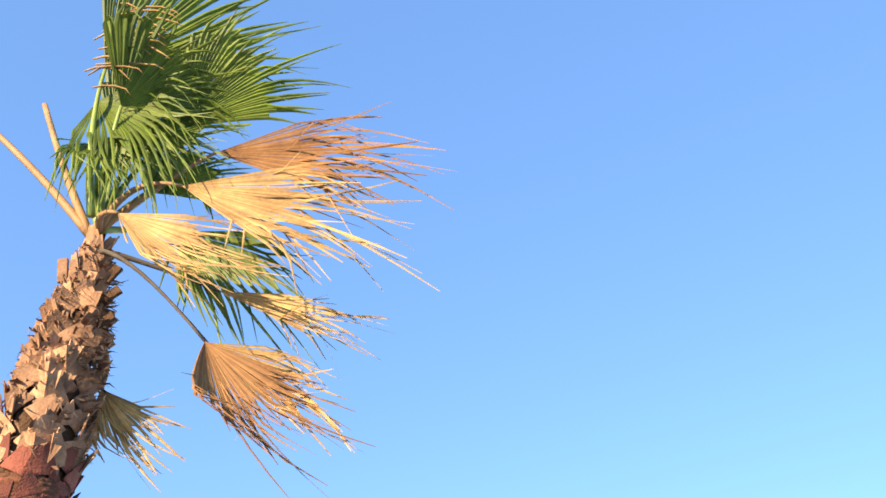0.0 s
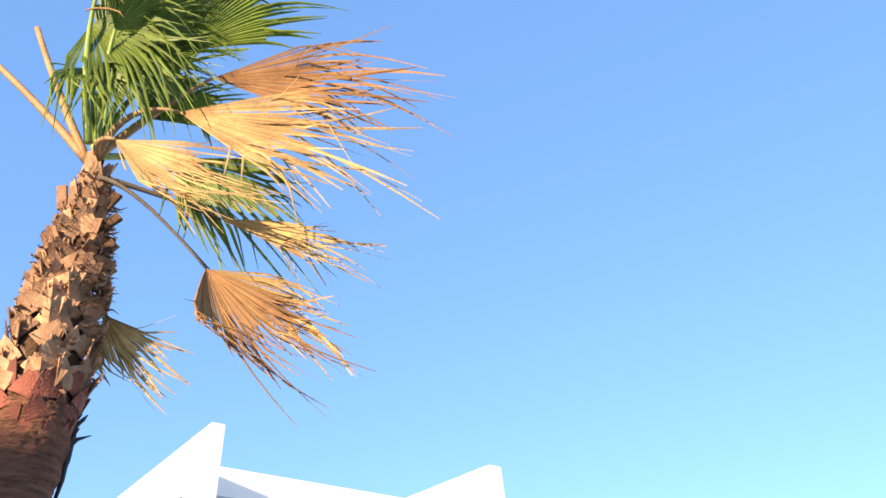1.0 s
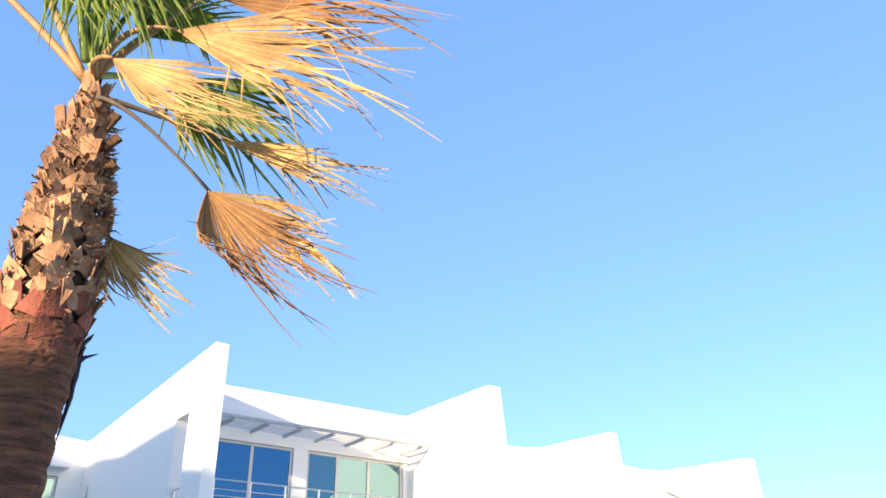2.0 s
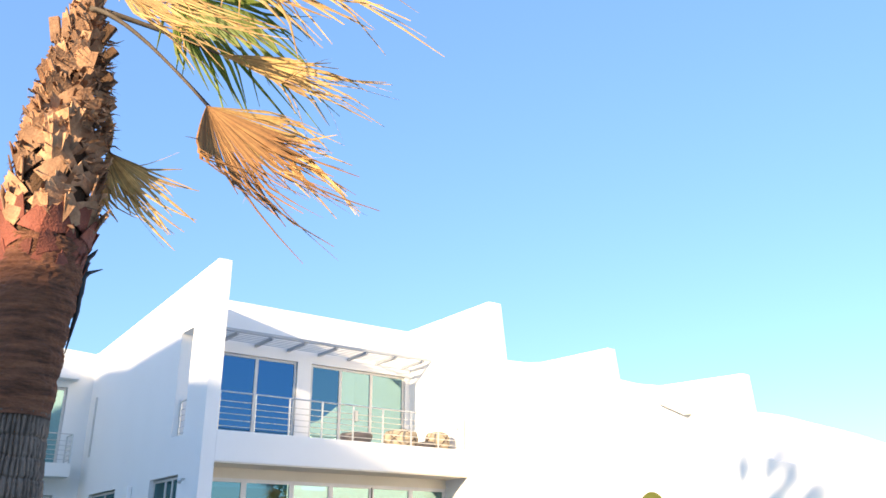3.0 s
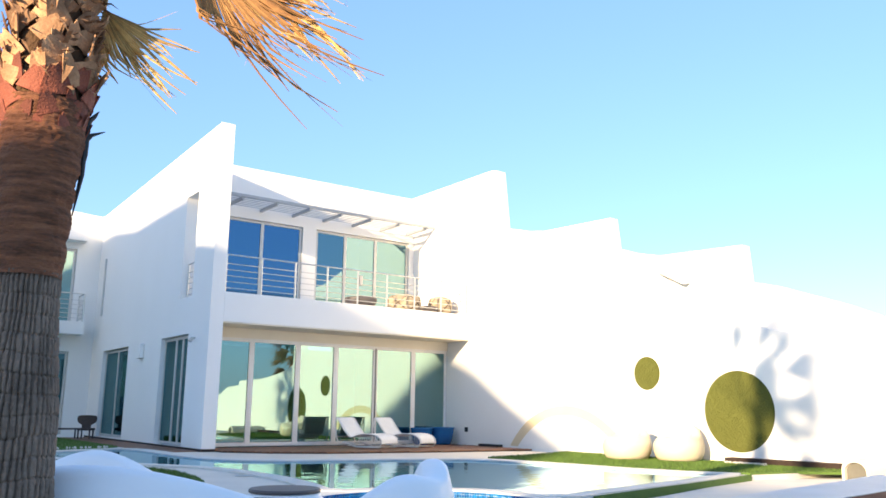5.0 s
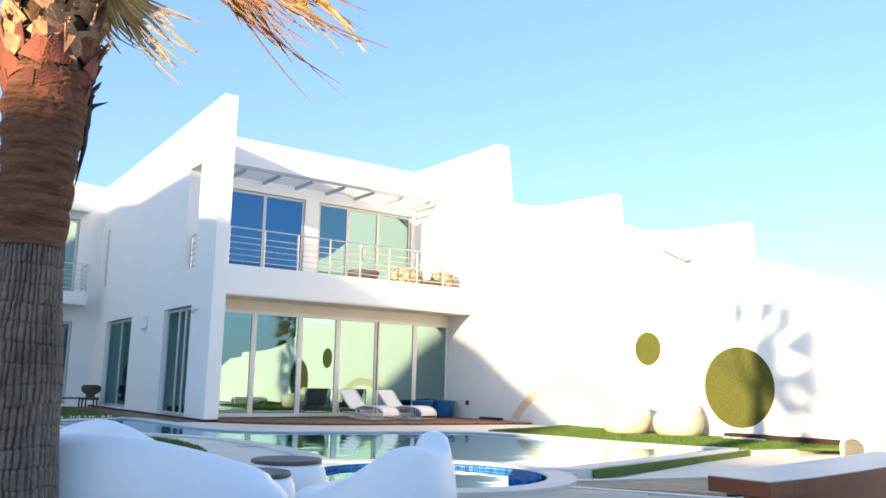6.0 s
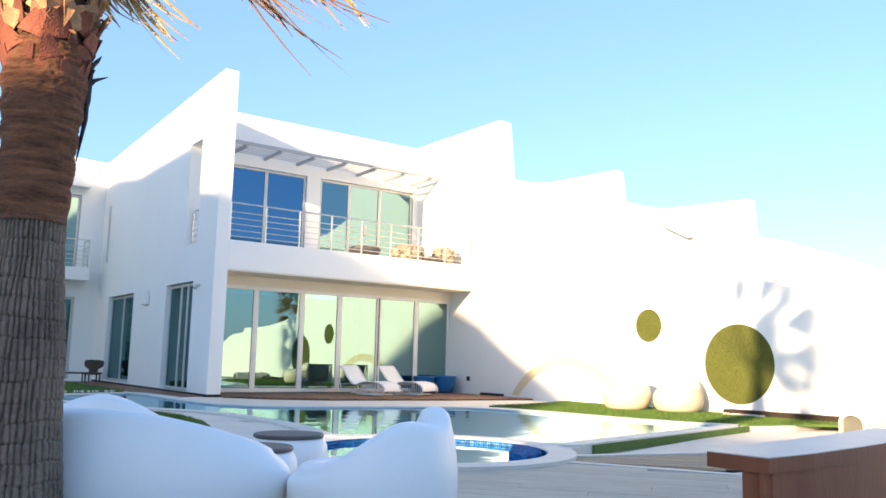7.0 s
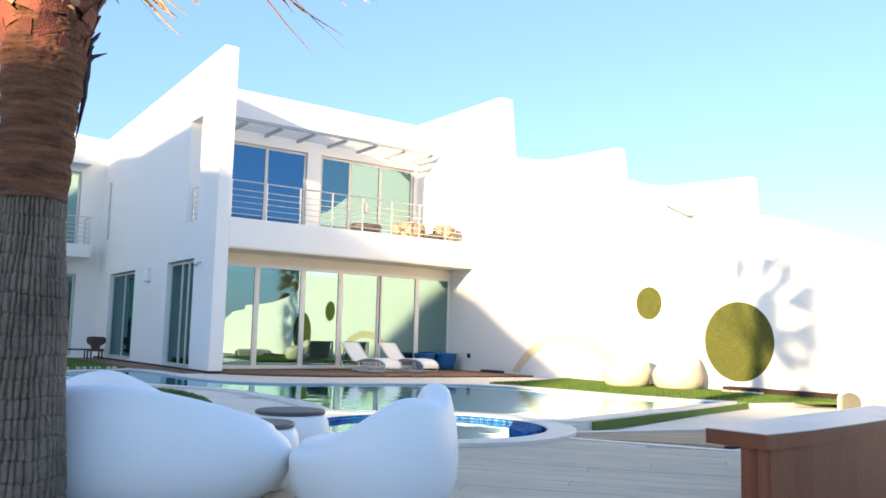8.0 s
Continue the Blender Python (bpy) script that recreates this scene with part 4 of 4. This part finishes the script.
# Another palm beyond the white wall, mirrored in the glass.
copy_thing(palm, Matrix.Translation(at(12.5, -18.4)) @ Matrix.Rotation(radians(200), 4, "Z") @ Matrix.Scale(0.8, 4))

# ---- moulded seats ----
def tub_seat(name, m, rx, ry, rim, seat, label, group, mat=None):
    """A moulded round seat: bulging outside, thick soft rim of varying height (a function of the angle), dished inside."""
    bm = bmesh.new()
    sides = 72
    rows = []
    for k in range(sides):
        a = 2 * math.pi * k / sides
        h = rim(a)
        prof = [(0.70, 0.0), (0.84, 0.03), (0.93, 0.10), (0.985, 0.20), (1.0, 0.30)]
        prof += [(1.0 - 0.10 * t ** 2.2, 0.30 + (h - 0.36) * t) for t in (0.25, 0.5, 0.75, 1.0)]
        prof += [(0.90 - 0.17 * (1 - math.cos(t)), h - 0.06 + 0.06 * math.sin(t)) for t in (0.4, 0.8, 1.2, 1.57, 2.0, 2.5, 2.9)]
        prof += [(0.52, seat + (h - seat) * 0.35)]
        rows.append([bm.verts.new((rx * r * math.cos(a), ry * r * math.sin(a), z)) for r, z in prof])
    for k in range(sides):
        r, s = rows[k], rows[(k + 1) % sides]
        for j in range(len(r) - 1):
            bm.faces.new((r[j], r[j + 1], s[j + 1], s[j]))
    bm.faces.new([r[0] for r in rows][::-1])
    ob = part(name, bm, mat or PLASTIC_WHITE, smooth=True, m=m)
    pan = bmesh.new()
    rows = []
    for k in range(sides):
        a = 2 * math.pi * k / sides
        lip = seat + (rim(a) - seat) * 0.35
        rows.append([pan.verts.new((rx * r * math.cos(a), ry * r * math.sin(a), z)) for r, z in ((0.525, lip), (0.44, seat + 0.04), (0.3, seat), (0.12, seat - 0.01))])
    for k in range(sides):
        r, s = rows[k], rows[(k + 1) % sides]
        for j in range(3):
            pan.faces.new((r[j], r[j + 1], s[j + 1], s[j]))
    pan.faces.new([r[-1] for r in rows])
    part("seat", pan, mat or PLASTIC_WHITE, ob, smooth=True)
    part("foot_ring", plate(circle2(0, 0, rx * 0.66, 40, ry * 0.66), [circle2(0, 0, rx * 0.58, 40, ry * 0.58)], lambda p, q, d: (p, q, -0.001 - d), 0.012), BLACK, ob, "black rubber foot ring")
    return tagged(ob, label, "armchair", group)


def bump(a, centre, width):
    d = (a - centre + math.pi) % (2 * math.pi) - math.pi
    return math.exp(-(d / width) ** 2)


tub_seat("garden_armchair", Matrix.Translation((-0.47, 5.25, DECK_TOP)), 0.53, 0.55,
         lambda a: 0.42 + 0.28 * bump(a, -0.95, 0.92) + 0.31 * bump(a, 0.36, 0.60), 0.36, "white moulded plastic tub armchair on the grey deck", "white garden seats")
tub_seat("garden_sofa", Matrix.Translation((-2.15, 5.3, DECK_TOP)), 1.15, 0.62,
         lambda a: 0.45 + 0.29 * bump(a, -1.5, 1.28) + 0.33 * bump(a, 1.88, 0.6), 0.36, "white moulded plastic two-seat garden sofa", "white garden seats")


def drum_table(m, label):
    root = empty("drum_table", m, label, "table", "drum tables")
    part("base", lathe([(0.20, 0), (0.25, 0.02), (0.30, 0.12), (0.325, 0.25), (0.31, 0.36), (0.285, 0.41), (0.27, 0.42)], 48), PLASTIC_WHITE, root, smooth=True)
    part("tabletop", lathe([(0.27, 0.42), (0.283, 0.426), (0.285, 0.44), (0.275, 0.452), (0.1, 0.455)], 48), TABLE_TOP, root, "dark taupe round top")
    return root


t1 = drum_table(Matrix.Translation((-1.30, 6.75, DECK_TOP)), "white plastic drum table with dark round top")
copy_thing(t1, Matrix.Translation((-1.36, 5.75, DECK_TOP)))

# White tub seats on the far lawn.
for u, w, tall in ((7.25, -7.3, 0.72), (7.75, -8.35, 0.80)):
    tub_seat("garden_armchair", Matrix.Translation(at(u, w, 0.03)) @ pose(0, 0, 0, 0, 0, 90 - AZ), 0.55, 0.55,
             lambda a, t=tall: 0.5 + (t - 0.5) * bump(a, 0.0, 1.0), 0.36, "ivory moulded plastic tub armchair on the lawn", "lawn seats", PLASTIC_IVORY)


# ---- bench ----
bench = empty("low_bench", Matrix.Identity(4), "low curved bench with pale top and reddish brown wooden front", "bench")
ZB = DECK_TOP
front = [(1.80, 4.73), (2.18, 5.04), (2.67, 5.50), (3.21, 6.04), (3.92, 6.83)]
back = [(1.55, 5.04), (1.97, 5.50), (2.48, 6.02), (3.04, 6.60), (3.76, 7.40)]
line = front + back[::-1]
part("bench_top", plate(line, [], lambda a, b, d: (a, b, 0.55 - d), 0.006), BENCH_TOP, bench, "pale worn bench top")
part("top_rim", plate(line, [], lambda a, b, d: (a, b, 0.5435 - d), 0.085), BENCH_WOOD, bench)
fr = [Vector(p) for p in front]
for p, q in zip(fr, fr[1:]):
    n = max(1, int((q - p).length / 0.16))
    d = (q - p).normalized()
    for k in range(n):
        L = (q - p).length / n
        s = p + d * (k * L)
        bm = box((0.0, 0.03, ZB), (L - 0.004, 0.06, 0.457), 0.003)
        part("board", bm, BENCH_WOOD, bench, m=Matrix.Translation((s.x, s.y, 0)) @ pose(0, 0, 0, 0, 0, math.degrees(math.atan2(d.y, d.x))))
mix = [(0.97 * p[0] + 0.03 * q[0] + 0.05, 0.97 * p[1] + 0.03 * q[1] + 0.05) for p, q in zip(front, back)]
far = [(0.58 * p[0] + 0.42 * q[0], 0.58 * p[1] + 0.42 * q[1]) for p, q in zip(front, back)]
inner = mix + far[::-1]
part("core", plate(inner, [], lambda a, b, d: (a, b, 0.455 - d), 0.455 - ZB), BENCH_WOOD, bench)

# Arched pale stone box at the bench's far end.
arch = [(-0.22, 0.0), (0.22, 0.0)] + [(0.22 * math.cos(t), 0.14 + 0.12 * math.sin(t)) for t in (math.pi * k / 14 for k in range(15))]
niche = [(0.80 * a, 0.012 + 0.80 * b) for a, b in arch]
BLOCK_POSE = Matrix.Translation((7.0, 14.55, LOW)) @ pose(0, 0, 0, 0, 0, -55) @ Matrix.Diagonal((1.1, 1.6, 1.6, 1))
block_shell = tagged(part("arched_stone", plate(arch, [niche], lambda a, b, d: (a, d, b), 0.9), STONE, m=BLOCK_POSE),
                     "pale arched stone block with a recessed end coloured as shade", "garden block")
# Panel colour is darkened to stand for the shade inside the arch.
part("niche_panel", plate(niche, [], lambda a, b, d: (a, 0.05 + d, b), 0.8), NICHE_SHADE, block_shell, "sandstone end panel darkened in colour for the niche's shade")


# ---- loungers and pots by the glass ----
def lounger(m, label, group, frame_mat, sling_mat, name="sun_lounger", s=1.0):
    root = empty(name, m, label, "lounger", group)
    prof = [(0.0, 0.78), (0.10, 0.70), (0.30, 0.46), (0.48, 0.30), (0.62, 0.27), (0.85, 0.34), (1.15, 0.36), (1.45, 0.33), (1.62, 0.24), (1.66, 0.12)]
    curve = spline(prof, 6, closed=False) + [prof[-1]]
    bm = bmesh.new()
    rows = []
    for x, z in curve:
        rows.append([bm.verts.new((x * s, y * s, (z + dz) * s)) for dz in (0, 0.025) for y in (-0.31, 0.31)])
    for a, b in zip(rows, rows[1:]):
        for i, j in ((0, 1), (1, 3), (3, 2), (2, 0)):
            bm.faces.new((a[i], a[j], b[j], b[i]))
    part("sling", bm, sling_mat, root, "white curved seat cloth")
    for y in (-0.35, 0.35):
        top = [(x * s, y * s, (z + 0.012) * s) for x, z in curve]
        low = [((1.62 - 0.16 * t) * s, y * s, 0.03 * s) for t in (0.2, 1)] + [(1.1 * s, y * s, 0.03 * s), (0.75 * s, y * s, 0.03 * s), (0.50 * s, y * s, 0.09 * s), (0.30 * s, y * s, 0.12 * s), (0.12 * s, y * s, 0.10 * s), (0.02 * s, y * s, 0.30 * s), (-0.02 * s, y * s, 0.60 * s)]
        part("side_frame", tube(top + low, 0.018 * s, 7, closed=True), frame_mat, root, smooth=True)
    for x, z in ((0.0, 0.79), (0.45, 0.05), (0.9, 0.03), (1.4, 0.03), (1.66, 0.15), (0.05, 0.28)):
        part("cross_bar", tube([(x * s, -0.35 * s, z * s), (x * s, 0.35 * s, z * s)], 0.014 * s, 6), frame_mat, root)
    for k in range(12):
        x = 0.86 + k * 0.065
        part("side_rib", tube([(x * s, -0.35 * s, 0.04 * s), (x * s, -0.35 * s, 0.33 * s)], 0.007 * s, 5), frame_mat, root)
    return root


l1 = lounger(Matrix.Translation(at(4.22, 0.34, 0.055)) @ pose(0, 0, 0, 0, 0, 90 - AZ - 72), "white woven sun lounger with curved back on the brown deck", "loungers by the pool", WICKER_WHITE, SLING_WHITE)
copy_thing(l1, Matrix.Translation(at(5.47, 0.34, 0.055)) @ pose(0, 0, 0, 0, 0, 90 - AZ - 72))


def balcony_seat(m, label, mat, r, h, flare, lattice=0):
    """Round balcony seat: a woven bulging drum with a cushion let into its top, and raised diagonal bands if any."""
    root = empty("balcony_seat", m, label, "round seat", "balcony seats")

    def radius(t):
        return r * (0.80 + flare * t + (0.34 - flare * 0.5) * math.sin(math.pi * t) * 0.6)
    prof = [(radius(k / 9) if k < 9 else radius(1) * 0.93, h * k / 9) for k in range(10)]
    part("base", lathe(prof + [(radius(1) * 0.80, h * 0.985)], 40), mat, root, smooth=True)
    part("cushion", lathe([(radius(1) * 0.79, h * 0.90), (radius(1) * 0.78, h * 1.03), (radius(1) * 0.6, h * 1.08), (radius(1) * 0.1, h * 1.09)], 32), mat, root, smooth=True)
    for k in range(lattice):
        for way in (-1, 1):
            a0 = 2 * math.pi * k / lattice
            pts = [(radius(t) * 1.004 * math.cos(a0 + way * 1.15 * t), radius(t) * 1.004 * math.sin(a0 + way * 1.15 * t), h * (0.03 + 0.92 * t)) for t in (q / 8 for q in range(9))]
            part("lattice_band", tube(pts, 0.013, 5), DARK_WICKER, root, "dark woven band", smooth=True)
    return root


balcony_seat(Matrix.Translation(at(4.98, 0.95, 4.045)), "low grey round woven seat on the balcony", TABLE_TOP, 0.42, 0.33, 0.38)
balcony_seat(Matrix.Translation(at(6.55, 0.95, 4.045)), "tan round woven seat with dark lattice bands", CUSHION_TAN, 0.52, 0.52, 0.12, 5)
balcony_seat(Matrix.Translation(at(7.82, 0.80, 4.045)), "small tan round woven seat with dark bands", CUSHION_TAN, 0.38, 0.54, 0.10, 4)
balcony_seat(Matrix.Translation(at(7.15, 0.55, 4.045)), "low grey round woven footstool", TABLE_TOP, 0.30, 0.20, 0.30)


def pot(u, w, r, h, label):
    bm = lathe([(r * 0.58, 0), (r * 0.70, 0.02), (r * 0.9, h * 0.5), (r * 0.98, h * 0.9), (r * 1.03, h * 0.95), (r * 1.03, h), (r * 0.92, h), (r * 0.86, h * 0.9), (r * 0.5, h * 0.88)], 40)
    ob = part("plant_pot", bm, GLAZE_BLUE, smooth=True, m=Matrix.Translation(at(u, w, 0.052)))
    return tagged(ob, label, "pot", "blue pots")


pot(7.85, 0.62, 0.36, 0.52, "large blue glazed round pot on the deck")
pot(7.2, 0.82, 0.34, 0.50, "blue glazed round pot beside the glass")
tagged(part("floor_box", box((8.2, -1.6, 0.0), (8.39, -0.7, 0.07), 0.01), BLACK, m=VILLA_POSE @ Matrix.Translation((0, 0, 0.05))), "low black floor box against the wall", "floor box")

# Low dark table and chair before the far wing.
ft = empty("garden_table", Matrix.Translation(at(-1.1, 10.1, 0.02)) @ pose(0, 0, 0, 0, 0, 90 - AZ) @ Matrix.Scale(0.82, 4), "low dark metal garden table", "table")
part("tabletop", box((-0.9, -0.3, 0.36), (0.6, 0.3, 0.42), 0.01), DARK_WICKER, ft)
for x in (-0.86, 0.52):
    for y in (-0.28, 0.22):
        part("leg", box((x, y, 0.0), (x + 0.05, y + 0.05, 0.36)), DARK_WICKER, ft)
fc = empty("garden_chair", Matrix.Translation(at(-0.45, 9.7, 0.02)) @ pose(0, 0, 0, 0, 0, 90 - AZ - 30) @ Matrix.Scale(0.8, 4), "dark brown wicker garden chair", "chair")
part("seat", box((-0.3, -0.3, 0.34), (0.3, 0.3, 0.44), 0.04), DARK_WICKER, fc)
shell = spline([(-0.16, 0.44), (-0.19, 0.56), (-0.36, 0.68), (-0.40, 0.84), (-0.33, 0.95), (0, 0.97), (0.33, 0.95), (0.40, 0.84), (0.36, 0.68), (0.19, 0.56), (0.16, 0.44)], 4)
part("backrest", plate(shell, [], lambda a, b, d: (a, -0.02 + d + 0.35 * a * a, b), 0.05), DARK_WICKER, fc)
for x in (-0.26, 0.2):
    for y in (-0.26, 0.2):
        part("leg", box((x, y, 0.0), (x + 0.05, y + 0.05, 0.345)), DARK_WICKER, fc)
# Small wooden box on the terrace.
tagged(part("wooden_box", box((-0.24, -0.18, 0), (0.24, 0.18, 0.09), 0.01), DECK_BROWN, m=Matrix.Translation((-2.55, 9.6, 0.0)) @ pose(0, 0, 0, 0, 0, 12)), "low brown wooden box on the terrace", "box")
